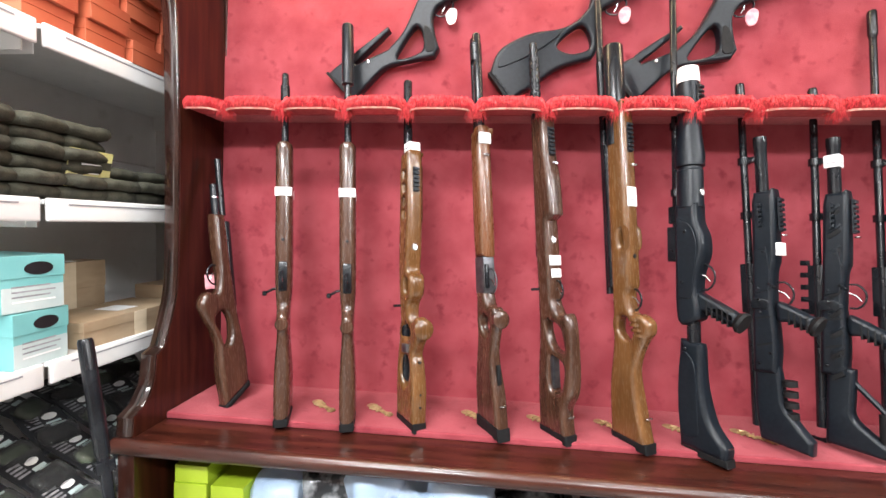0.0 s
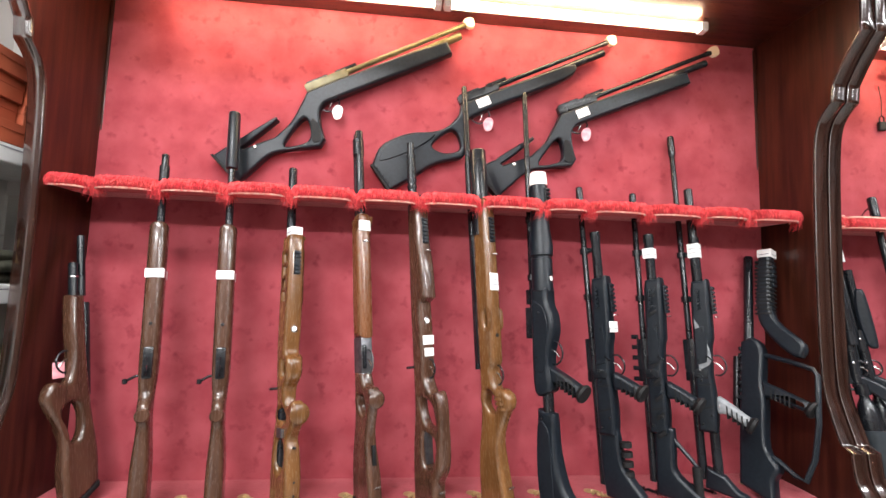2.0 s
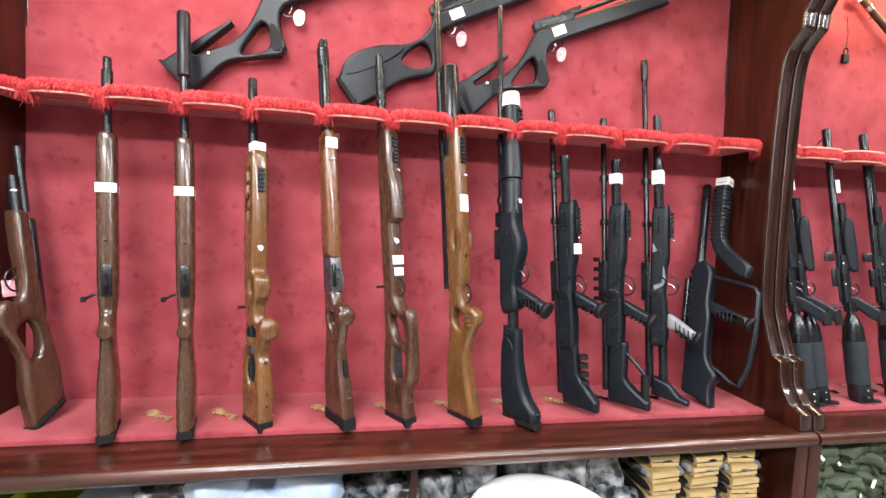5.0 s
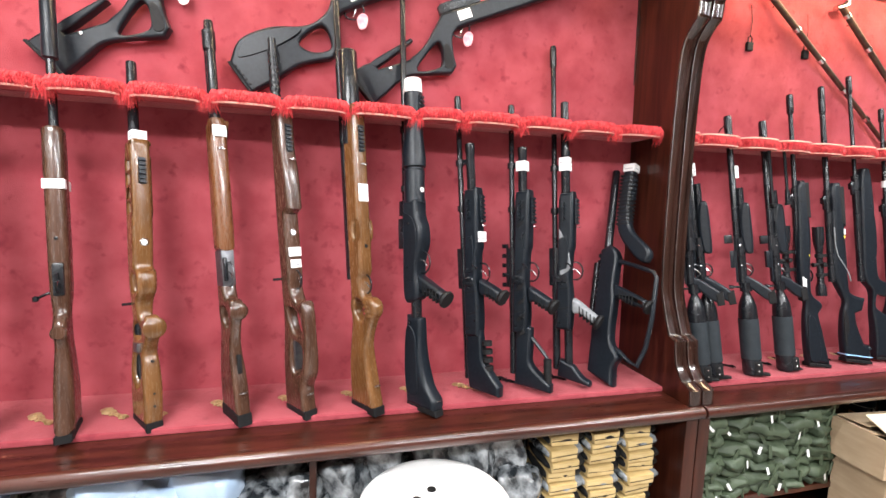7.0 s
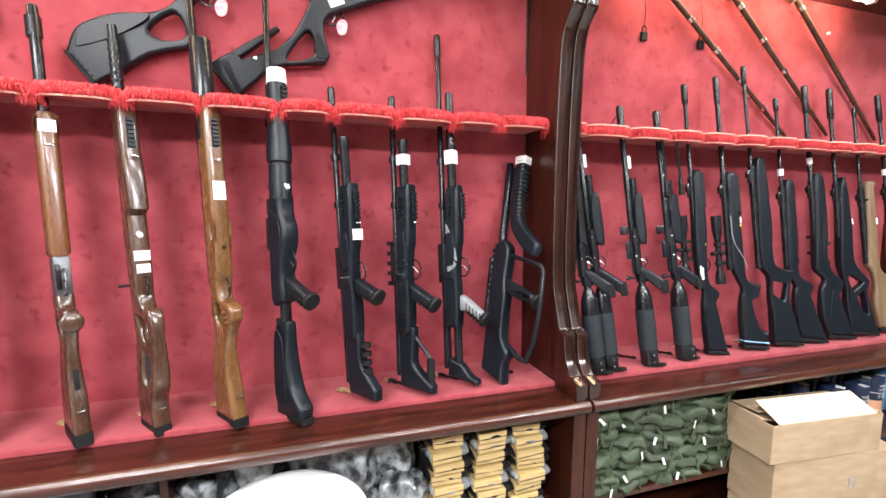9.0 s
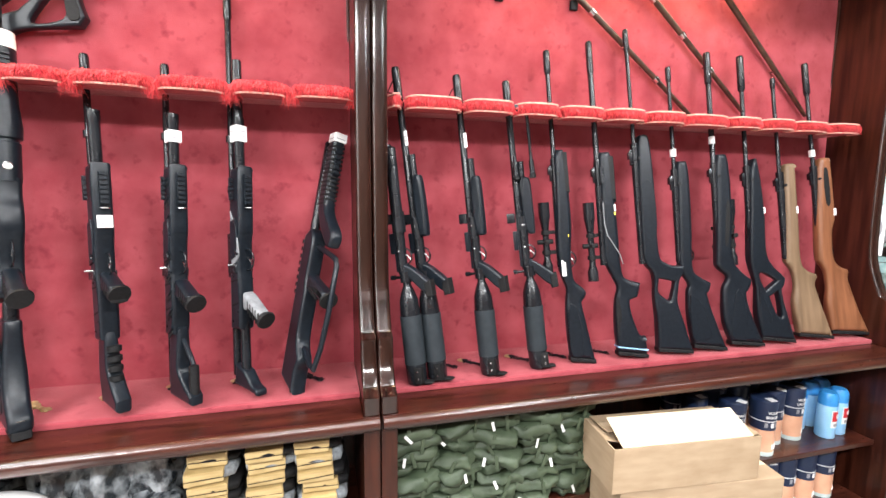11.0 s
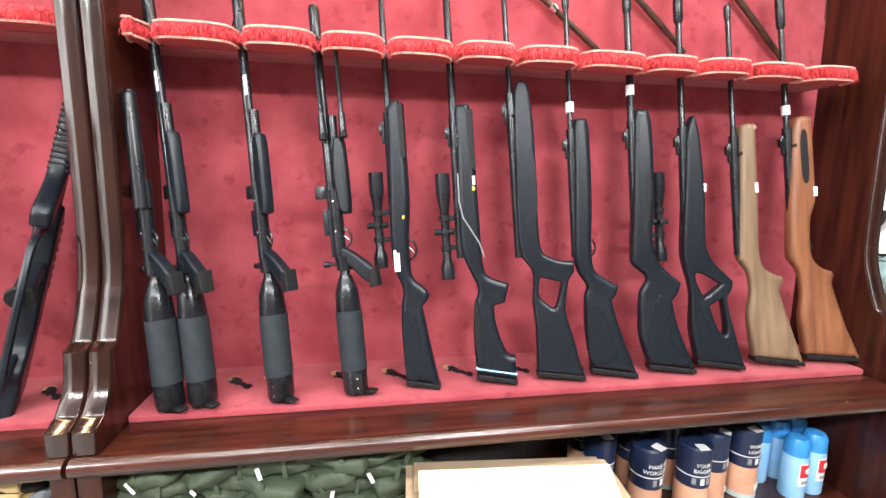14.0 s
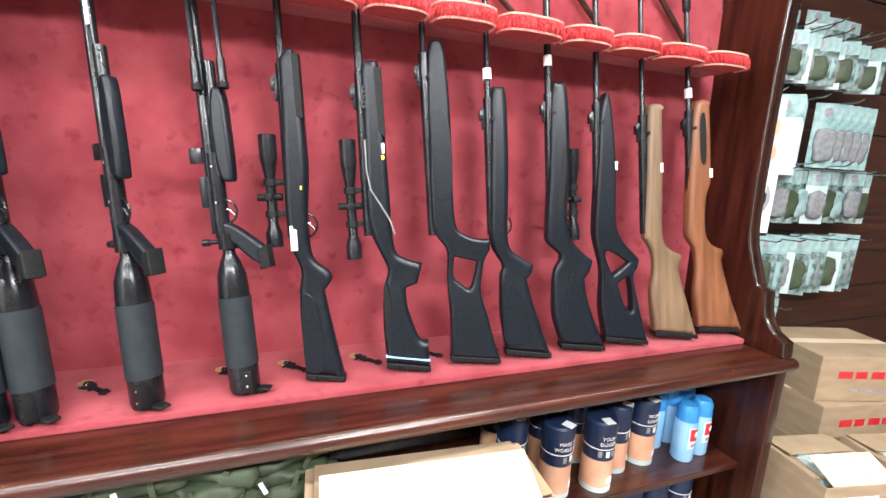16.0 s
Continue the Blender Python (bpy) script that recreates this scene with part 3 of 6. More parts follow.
c5 = sporter("black synthetic air rifle with a checkered pistol grip", 3.162, 3.098, 2.034, POLYMER, 0.803, brake=(0.12, 0.0135), barrel_r=0.010,
             loop=[(0.012, 0.024, 1), (0.150, 0.004, 1), (0.116, 0.098), (0.096, 0.17), (0.091, 0.218, 1), (0.108, 0.24), (0.119, 0.272, 1), (0.080, 0.305), (0.048, 0.348), (0.038, 0.417), (0.046, 0.50), (0.050, 0.635), (0.046, 0.765), (0.036, 0.803, 1), (0.004, 0.803, 1), (-0.006, 0.765), (-0.016, 0.554), (-0.027, 0.385), (-0.025, 0.336), (0.016, 0.292), (-0.004, 0.25), (-0.010, 0.20), (-0.011, 0.107)])
c5.flat("cheek_panel", [[(0.020, 0.035), (0.130, 0.028), (0.112, 0.05), (0.080, 0.09), (0.074, 0.20), (0.045, 0.235), (0.022, 0.12)]], 0.006, POLYMER, 0.0025, 0.0205)
c5.flat("fore_end_panel", [[(0.006, 0.44), (0.020, 0.43), (0.036, 0.56), (0.034, 0.60), (0.022, 0.60)]], 0.004, RUBBER, 0.0015, 0.0228)
c5.scope(0.082, 0.335, 0.615, -0.05)
c6 = sporter("black air rifle with an open skeleton butt and tapered fore-end", 3.334, 3.271, 2.035, POLYMER, 0.79, brake=(0.14, 0.014), barrel_r=0.0085,
             loop=[(0.006, 0.030, 1), (0.149, 0.006, 1), (0.134, 0.06), (0.120, 0.123), (0.104, 0.20), (0.104, 0.225, 1), (0.118, 0.245), (0.124, 0.272, 1), (0.098, 0.30), (0.070, 0.33), (0.046, 0.382), (0.044, 0.46), (0.046, 0.559), (0.036, 0.72), (0.024, 0.79, 1), (0.016, 0.79, 1), (-0.002, 0.733), (-0.012, 0.58), (-0.025, 0.385), (-0.021, 0.331), (-0.004, 0.24), (-0.008, 0.13)],
             holes=[[(0.014, 0.302), (0.046, 0.294), (0.088, 0.264, 1), (0.036, 0.226, 1), (0.016, 0.27)], [(0.050, 0.198, 1), (0.090, 0.222, 1), (0.098, 0.124), (0.088, 0.106), (0.070, 0.13)]])
c6.flat("cheek_panel", [[(0.012, 0.09), (0.050, 0.10), (0.030, 0.17), (0.004, 0.24, 1), (0.002, 0.15)]], 0.006, POLYMER, 0.0025, 0.0205)
c6.tag(0.036, 0.048, 0.555, 0.58, 0.014, 0.0225)
d1 = sporter("air rifle with a matt light wooden stock", 3.530, 3.448, 1.955, MATTWOOD, 0.771, brake=(0.035, 0.010), barrel_r=0.0075,
             loop=[(0.016, 0.030, 1), (0.165, 0.004, 1), (0.148, 0.065), (0.131, 0.126), (0.108, 0.22), (0.108, 0.246), (0.119, 0.268, 1), (0.114, 0.282, 1), (0.080, 0.298), (0.054, 0.328), (0.046, 0.39), (0.049, 0.50), (0.051, 0.745), (0.042, 0.771), (0.014, 0.771), (0.004, 0.745), (-0.005, 0.568), (-0.015, 0.366), (-0.008, 0.335), (0.012, 0.30), (0.018, 0.235), (0.006, 0.156)])
d1.tag(0.034, 0.047, 0.555, 0.585, 0.014, 0.0232)
d2 = sporter("air rifle with an orange beech stock and grooved fore-end", 3.742, 3.635, 2.034, ORANGEWOOD, 0.803, brake=(0.13, 0.013), barrel_r=0.008,
             loop=[(0.002, 0.028, 1), (0.170, 0.004, 1), (0.150, 0.06), (0.130, 0.118), (0.102, 0.236), (0.100, 0.262), (0.106, 0.282, 1), (0.100, 0.296, 1), (0.066, 0.312), (0.042, 0.345), (0.036, 0.40), (0.042, 0.478), (0.058, 0.53), (0.060, 0.60), (0.058, 0.78), (0.048, 0.803), (0.018, 0.803), (0.004, 0.78), (-0.010, 0.673), (-0.022, 0.50), (-0.030, 0.367), (-0.022, 0.335), (-0.002, 0.300), (0.004, 0.225), (-0.006, 0.146)])
d2.flat("fore_end_groove", [[(0.018, 0.60), (0.036, 0.60), (0.038, 0.70), (0.034, 0.755), (0.020, 0.755), (0.014, 0.70)]], 0.005, RUBBER, 0.0015, 0.0225)
d2.tag(0.046, 0.060, 0.545, 0.575, 0.014, 0.0232)
for gun, ww in ((c4, 0.79), (c5, 0.85), (d2, 0.815)):
    gun.rod("barrel_label", [(ww, 0.006), (ww, 0.0125), (ww + 0.03, 0.0125), (ww + 0.03, 0.006)], LABEL, -0.008, label="white barrel label")


def bottle_rifle(label, x0, x1, z1, face, y0, fore=True, bipod=False):
    """A pre-charged rifle with an air bottle for a butt."""
    g = Gun(label, x0, x1, z1, face, y0)
    b = g.rod("air_bottle", [(0.004, 0.012), (0.0, 0.030), (0.012, 0.0335), (0.235, 0.0335), (0.275, 0.031), (0.305, 0.022), (0.325, 0.0135), (0.36, 0.0135), (0.36, 0.004)], STEEL, 0.012, label="glossy black air bottle", seg=24)
    g.rod("sleeve", [(0.065, 0.033), (0.065, 0.0355), (0.225, 0.0355), (0.225, 0.033)], SLEEVE, 0.012, parent=b, label="dark grey rubber sleeve", seg=24)
    g.block("butt_bracket", 0.020, 0.047, 0.004, 0.058, 0.012, 0.034, RUBBER, 0.004)
    g.flat("butt_hook", [[(0.0, -0.003), (0.055, -0.003), (0.072, 0.001), (0.06, 0.007), (0.0, 0.006)]], 0.026, RUBBER, 0.003)
    g.studs([(0.034, 0.045, 0.034), (0.034, 0.02, 0.034)], 0.0035, CHROME)
    g.rod("valve", [(0.335, 0.017), (0.335, 0.021), (0.37, 0.021), (0.37, 0.012)], STEEL, 0.012)
    part("valve_knob", creased(mesh_of(lathe([(-0.045, 0.008), (-0.03, 0.008), (-0.028, 0.005), (0.0, 0.005)], 12, "x", (0, 0.352, 0)), "k")), STEEL, g.top)
    g.rod("receiver", [(0.36, 0.006), (0.36, 0.0165), (0.55, 0.0165), (0.55, 0.006)], STEEL, 0.004)
    g.block("receiver_rail", -0.018, -0.002, 0.37, 0.56, -0.008, 0.008, POLYMER, 0.002)
    g.barrel(0.5, 0.0115, -0.006, None, 0.12, 0.0145)
    g.rod("air_tube", [(0.5, 0.004), (0.5, 0.0125), (g.L * 0.72, 0.0125), (g.L * 0.72, 0.004)], STEEL, 0.016)
    gr = g.flat("pistol_grip", [[(0.012, 0.395), (0.045, 0.380), (0.098, 0.335, 1), (0.100, 0.290, 1), (0.070, 0.305), (0.03, 0.345), (0.012, 0.36)]], 0.028, POLYMER, 0.007)
    g.flat("grip_cap", [[(0.082, 0.328, 1), (0.106, 0.340, 1), (0.110, 0.288, 1), (0.086, 0.284, 1)]], 0.033, RUBBER, 0.003, parent=gr)
    g.guard(0.42, 0.045, 0.016)
    if fore:
        g.flat("fore_end", [[(0.016, 0.50), (0.040, 0.485), (0.048, 0.51), (0.046, 0.665), (0.034, 0.69), (0.016, 0.68), (0.008, 0.6)]], 0.030, POLYMER, 0.009)
    g.block("side_magazine", -0.034, -0.018, 0.43, 0.50, -0.008, 0.008, POLYMER, 0.004)
    g.block("rear_catch", -0.05, -0.02, 0.53, 0.565, -0.006, 0.006, STEEL, 0.003)
    for i in range(4):
        g.studs([(0.004, 0.40 + 0.04 * i, 0.0165)], 0.0032, CHROME if i % 2 else RUBBER)
    if bipod:
        for v in (-0.004, 0.022):
            u = -0.002 if v < 0 else 0.055
            leg = g.rod("bipod_leg", [(0.69, 0.006), (0.69, 0.0095), (0.705, 0.0095), (0.745, 0.0085), (0.745, 0.0055), (0.90, 0.0055), (0.905, 0.009), (0.945, 0.009), (0.945, 0.004)], STEEL, u, 0.024)
            g.rod("bipod_foot", [(0.682, 0.004), (0.682, 0.0115), (0.694, 0.0115), (0.694, 0.004)], RUBBER, u, 0.024, leg)
        g.block("bipod_mount", -0.006, 0.06, 0.92, 0.945, 0.008, 0.034, STEEL, 0.004)
    return g


b1 = bottle_rifle("black pre-charged air rifle with bottle, leaning beside the cabinet wall", 1.818, 1.748, 1.60, 40, 1.185, fore=False)
b1.rod("shroud", [(0.50, 0.004), (0.50, 0.017), (0.775, 0.017), (0.78, 0.012), (0.775, 0.006)], STEEL, 0.012, 0.012)
b2 = bottle_rifle("black pre-charged air rifle with grey sleeved bottle", 1.892, 1.783, 1.86, 46, 1.20)
b3 = bottle_rifle("black pre-charged air rifle with grey sleeved bottle", 2.082, 1.996, 1.85, 46, 1.20)
b4 = bottle_rifle("black pre-charged air rifle with a folded bipod", 2.272, 2.185, 1.845, 22, 1.21, bipod=True)
for g in (b2, b3):
    g.tag(0.005, 0.017, 0.79, 0.84, 0.0115, 0.0135)
    part("front_sight", tube([(-0.012, g.L - 0.03, 0), (-0.03, g.L - 0.045, 0), (-0.05, g.L - 0.07, 0), (-0.012, g.L - 0.085, 0)], 0.0022, 5), STEEL, g.top)

# wooden rifles in the first cabinet


def bolt_rifle(label, x0, x1, z1, wood, silencer, face, y0):
    g = Gun(label, x0, x1, z1, face, y0)
    top = 0.83
    g.flat("stock", [stock_loop(top, -0.048, 0.07, 0.056, 0.27, -0.030, 0.032, 0.0)], 0.048, wood, 0.021)
    g.flat("butt_pad", [[(-0.048, -0.016, 1), (0.070, -0.020, 1), (0.071, 0.002, 1), (-0.048, 0.013, 1)]], 0.042, RUBBER, 0.006)
    part("grip_cap", creased(mesh_of(lathe([(0.046, 0.019), (0.058, 0.019), (0.0615, 0.015), (0.0615, 0.004)], 18, "x", (0, 0.268, 0)), "cap")), wood, g.top, "oval wooden grip cap")
    g.barrel(0.6, 0.0105, -0.004)
    if silencer:
        g.rod("silencer", [(g.L - 0.20, 0.010), (g.L - 0.195, 0.0185), (g.L - 0.006, 0.0185), (g.L, 0.016), (g.L, 0.006), (g.L - 0.02, 0.005)], POLYMER, -0.004)
    else:
        g.rod("muzzle_sleeve", [(g.L - 0.14, 0.0105), (g.L - 0.14, 0.0145), (g.L - 0.04, 0.0145), (g.L - 0.036, 0.008)], STEEL, -0.004)
        for v in (-0.008, 0.008):
            g.block("sight_ear", -0.014, -0.006, g.L - 0.035, g.L, v - 0.0022, v + 0.0022, STEEL, 0.001)
    g.block("magazine_well", 0.024, 0.0365, 0.365, 0.455, -0.013, 0.013, STEEL, 0.006, label="black trigger plate")
    g.guard(0.40, 0.045, 0.034)
    part("stock_screw", lathe([(0.028, 0.005), (0.0332, 0.005), (0.034, 0.003)], 10, "x", (0, 0.52, 0)), STEEL, g.top)
    bt = part("bolt_handle", tube([(-0.015, 0.375, 0.01), (-0.012, 0.372, 0.035), (0.0, 0.362, 0.052)], 0.004, 8), STEEL, g.top)
    part("bolt_knob", lathe([(-0.008, 0.002), (-0.006, 0.007), (0.006, 0.007), (0.008, 0.002)], 10, "y", (0.002, 0.36, 0.056)), STEEL, bt)
    w = 0.655
    g.tag(-0.034, 0.0335, w, w + 0.026, -0.0245, 0.0245, 1)
    return g


g2 = bolt_rifle("walnut stocked bolt-action air rifle with open sights", -0.452, -0.520, 1.862, WALNUT, False, 72, 1.195)
g3 = bolt_rifle("walnut stocked bolt-action air rifle with a black silencer", -0.255, -0.327, 2.022, WALNUT, True, 76, 1.20)

g1 = Gun("short dark walnut air rifle with a sculpted thumbhole grip", -0.648, -0.775, 1.60, 108, 1.26, 0.12)
g1.flat("stock", [[(-0.052, 0.05, 1), (0.042, -0.005, 1), (0.052, 0.10), (0.05, 0.20), (0.085, 0.27), (0.098, 0.315), (0.075, 0.35), (0.04, 0.345), (0.028, 0.42), (0.032, 0.50), (0.032, 0.60, 1), (-0.008, 0.60, 1), (-0.016, 0.42), (-0.03, 0.30), (-0.05, 0.15)],
                  [(0.0, 0.20), (0.02, 0.175), (0.042, 0.22), (0.05, 0.27), (0.02, 0.29), (0.0, 0.26)]], 0.044, WALNUT, 0.013)
g1.flat("butt_pad", [[(-0.052, 0.035, 1), (0.044, -0.022, 1), (0.044, -0.002, 1), (-0.052, 0.053, 1)]], 0.042, RUBBER, 0.005)
g1.barrel(0.3, 0.0135, -0.022, 0.58)
g1.rod("air_tube", [(0.52, 0.004), (0.52, 0.0125), (0.70, 0.0125), (0.70, 0.005)], STEEL, 0.012)
g1.rod("muzzle", [(0.60, 0.004), (0.60, 0.0115), (0.79, 0.0105), (0.79, 0.004)], STEEL, -0.012)
g1.rod("tube_ring", [(0.655, 0.012), (0.655, 0.0132), (0.66, 0.0132), (0.66, 0.012)], CHROME, 0.012)
g1.guard(0.405, 0.055, 0.03)
g1.block("safety_tag", 0.035, 0.068, 0.36, 0.405, 0.001, 0.003, PINK, 0.001, label="pink and white trigger tag")


def thumbhole_rifle(label, x0, x1, z1, wood, face, y0, loops, butt, tube_rows, tube_mat=None, gauge=None, tube_u=-0.022):
    g = Gun(label, x0, x1, z1, face, y0)
    g.flat("stock", loops, 0.050, wood, 0.013)
    g.flat("butt_pad", [[(butt[0], -0.012, 1), (butt[1], -0.022, 1), (butt[1] + 0.001, 0.006, 1), (butt[0] - 0.001, 0.016, 1)]], 0.044, RUBBER, 0.005)
    if tube_rows:
        g.rod("air_cylinder", tube_rows, tube_mat or STEEL, tube_u, label="black air cylinder", seg=20)
    if gauge:
        g.dial(*gauge)
    return g


g4 = thumbhole_rifle("beech air rifle with pierced fore-end and skeleton butt", -0.072, -0.122, 1.846, BEECH, 54, 1.215,
                     [[(-0.05, 0.012, 1), (0.062, -0.002, 1), (0.068, 0.09), (0.06, 0.17), (0.055, 0.20), (0.085, 0.245), (0.088, 0.285), (0.07, 0.305), (0.035, 0.29), (0.028, 0.335), (0.052, 0.37), (0.052, 0.42), (0.030, 0.44), (0.036, 0.50), (0.040, 0.60), (0.040, 0.785), (0.03, 0.80, 1), (-0.01, 0.80, 1), (-0.018, 0.78, 1), (-0.03, 0.5), (-0.03, 0.3), (-0.048, 0.2)],
                      [(-0.022, 0.255), (0.016, 0.235), (0.03, 0.262), (0.0, 0.285)], [(-0.018, 0.13), (0.012, 0.10), (0.034, 0.14), (0.022, 0.185), (-0.012, 0.19)], [(0.008, 0.375), (0.03, 0.375), (0.03, 0.415), (0.01, 0.415)],
                      *[[(0.0, w, 1), (0.022, w + 0.004, 1), (0.022, w + 0.022, 1), (0.0, w + 0.020, 1)] for w in (0.60, 0.64, 0.68, 0.72)]], (-0.05, 0.062),
                     [(0.1, 0.004), (0.1, 0.0155), (0.50, 0.0155), (0.505, 0.004)], gauge=(0.036, 0.51))
g4.barrel(0.5, 0.0135, -0.012)
part("grip_disc", creased(mesh_of(lathe([(0.078, 0.027), (0.092, 0.030), (0.096, 0.025), (0.096, 0.004)], 20, "x", (0, 0.27, 0)), "d")), BEECH, g4.top, "round beech palm rest")
g4.rail_strip(0.042, 0.675, 0.75, 0, 6, 0.018)
g4.tag(-0.002, 0.036, 0.802, 0.828, -0.018, 0.018, 1)
g4.block("inlay", -0.004, 0.03, 0.20, 0.225, -0.0262, 0.0262, GREYMETAL, 0.002)
part("bolt_handle", tube([(-0.02, 0.335, 0.012), (-0.018, 0.335, 0.045)], 0.004, 8), STEEL, g4.top)
for w in (0.175, 0.085, 0.05):
    part("butt_screw", lathe([(0.055, 0.0035), (0.068, 0.0035)], 10, "x", (0, w, 0)), RUBBER, g4.top)

g5 = Gun("lever-action air rifle with glossy beech stock and steel receiver", 0.168, 0.078, 1.98, 58, 1.20)
g5.flat("fore_end", [[(-0.024, 0.49, 1), (0.030, 0.49, 1), (0.032, 0.6), (0.030, 0.86), (0.02, 0.872, 1), (-0.02, 0.872, 1), (-0.026, 0.6)]], 0.050, TEAK, 0.018)
g5.flat("butt_stock", [[(-0.052, 0.03, 1), (0.062, 0.01, 1), (0.056, 0.10), (0.040, 0.20), (0.058, 0.275), (0.072, 0.315), (0.062, 0.345), (0.034, 0.35), (0.02, 0.39, 1), (-0.024, 0.39, 1), (-0.034, 0.3), (-0.05, 0.15)],
                       [(-0.012, 0.285), (0.016, 0.262), (0.03, 0.292), (0.018, 0.322), (-0.008, 0.32)]], 0.044, WALNUT, 0.013)
g5.flat("butt_pad", [[(-0.053, -0.006, 1), (0.064, -0.020, 1), (0.063, 0.014, 1), (-0.052, 0.034, 1)]], 0.042, RUBBER, 0.005)
part("grip_disc", creased(mesh_of(lathe([(0.060, 0.023), (0.076, 0.026), (0.080, 0.021), (0.080, 0.004)], 20, "x", (0, 0.312, 0)), "d")), WALNUT, g5.top, "round wooden grip cap")
g5.block("receiver", -0.026, 0.024, 0.385, 0.492, -0.019, 0.019, GREYMETAL, 0.005, label="bright steel receiver")
g5.block("loading_gate", 0.012, 0.030, 0.40, 0.47, 0.004, 0.016, STEEL, 0.004)
g5.guard(0.42, 0.062, 0.026, GREYMETAL)
g5.barrel(0.85, 0.013, 0.006)
g5.rod("magazine_tube", [(0.86, 0.004), (0.86, 0.011), (g5.L - 0.06, 0.011), (g5.L - 0.055, 0.004)], STEEL, -0.014)
g5.rod("barrel_band", [(g5.L - 0.085, 0.013), (g5.L - 0.085, 0.0185), (g5.L - 0.03, 0.0185), (g5.L - 0.03, 0.013)], STEEL, 0.0)
g5.block("front_sight", -0.026, -0.012, g5.L - 0.03, g5.L, -0.004, 0.004, STEEL, 0.002)
g5.tag(0.004, 0.0335, 0.825, 0.858, -0.019, 0.019, 1)
g5.swivel(0.03, 0.79), g5.swivel(0.058, 0.075)
g5.block("cheek_slot", 0.046, 0.054, 0.13, 0.185, -0.006, 0.006, RUBBER, 0.002)

g6 = thumbhole_rifle("dark walnut air rifle with open thumbhole butt and shrouded barrel", 0.352, 0.266, 1.96, WALNUT, 55, 1.205,
                     [[(-0.05, 0.012, 1), (0.055, 0.0, 1), (0.052, 0.07), (0.080, 0.12), (0.092, 0.20), (0.092, 0.29), (0.078, 0.335), (0.052, 0.33), (0.028, 0.37), (0.03, 0.42), (0.026, 0.60, 1), (0.052, 0.615, 1), (0.048, 0.72), (0.036, 0.80), (0.034, 0.905), (0.02, 0.92, 1), (-0.022, 0.92, 1), (-0.028, 0.6), (-0.028, 0.38), (-0.045, 0.2)],
                      [(-0.006, 0.315), (0.044, 0.30), (0.056, 0.265), (0.056, 0.225), (0.01, 0.245)], [(0.004, 0.215), (0.05, 0.20), (0.056, 0.165), (0.04, 0.12), (0.004, 0.125)]], (-0.05, 0.055),
                     [(0.2, 0.004), (0.2, 0.0145), (0.95, 0.0145), (0.955, 0.004)], gauge=(0.027, 0.545))
g6.rod("barrel_collar", [(0.905, 0.012), (0.905, 0.027), (0.955, 0.027), (0.955, 0.012)], POLYMER, 0.0)
g6.rod("ribbed_shroud", [(0.95, 0.012)] + [(0.96 + 0.0055 * i, 0.0165 if (i // 2) % 2 else 0.0145) for i in range(28)] + [(g6.L - 0.045, 0.0125), (g6.L, 0.0125), (g6.L, 0.005)], STEEL, -0.018)
g6.rail_strip(0.038, 0.79, 0.875, 0, 7, 0.018)
g6.swivel(0.045, 0.765), g6.swivel(0.052, 0.055)
g6.tag(0.006, 0.0315, 0.472, 0.50, -0.020, 0.020, 1), g6.tag(0.008, 0.0325, 0.437, 0.462, -0.017, 0.017, 1)
g6.guard(0.40, 0.05, 0.026)
g6.block("thumb_plate", -0.002, 0.012, 0.125, 0.215, -0.012, 0.012, GREYMETAL, 0.003)
part("bolt_handle", tube([(-0.022, 0.405, 0.012), (-0.02, 0.405, 0.05)], 0.004, 8), STEEL, g6.top)
g6.block("side_sight", -0.05, -0.024, 0.50, 0.545, -0.012, 0.004, STEEL, 0.004)

g7 = thumbhole_rifle("honey beech air rifle with a thick black barrel shroud", 0.552, 0.488, 1.935, BEECH, 56, 1.195,
                     [[(-0.052, 0.012, 1), (0.062, -0.004, 1), (0.040, 0.12), (0.036, 0.20), (0.066, 0.27), (0.086, 0.295), (0.086, 0.325), (0.060, 0.345), (0.034, 0.35), (0.026, 0.40, 1), (0.038, 0.425, 1), (0.040, 0.70), (0.040, 0.90), (0.046, 0.945, 1), (-0.02, 0.925, 1), (-0.026, 0.6), (-0.026, 0.4), (-0.034, 0.28), (-0.05, 0.15)],
                      [(-0.014, 0.30), (0.014, 0.27), (0.034, 0.30), (0.016, 0.335), (-0.008, 0.335)], [(0.012, 0.535), (0.03, 0.535), (0.03, 0.575), (0.012, 0.575)]], (-0.052, 0.062),
                     [(0.83, 0.004), (0.83, 0.029), (1.125, 0.029), (1.13, 0.026), (1.13, 0.012)], gauge=(0.037, 0.735), tube_u=-0.002)
g7.barrel(0.40, 0.0105, -0.05, 1.395)
g7.rod("air_cylinder", [(0.42, 0.004), (0.42, 0.017), (0.84, 0.017), (0.84, 0.004)], STEEL, -0.036)
g7.rod("barrel_sleeve", [(0.95, 0.010), (0.95, 0.013), (1.10, 0.013), (1.10, 0.010)], STEEL, -0.05)
g7.rail_strip(0.042, 0.80, 0.885, 0, 7, 0.018)
g7.tag(0.010, 0.0415, 0.645, 0.70, -0.018, 0.018, 2)
g7.guard(0.385, 0.052, 0.026)
g7.swivel(0.044, 0.76), g7.swivel(0.052, 0.07)
for i in range(4):
    g7.rod("grip_ring", [(0.285 + 0.014 * i, 0.010), (0.285 + 0.014 * i, 0.0255), (0.293 + 0.014 * i, 0.0255), (0.293 + 0.014 * i, 0.010)], BEECH, 0.052 - 0.004 * i)
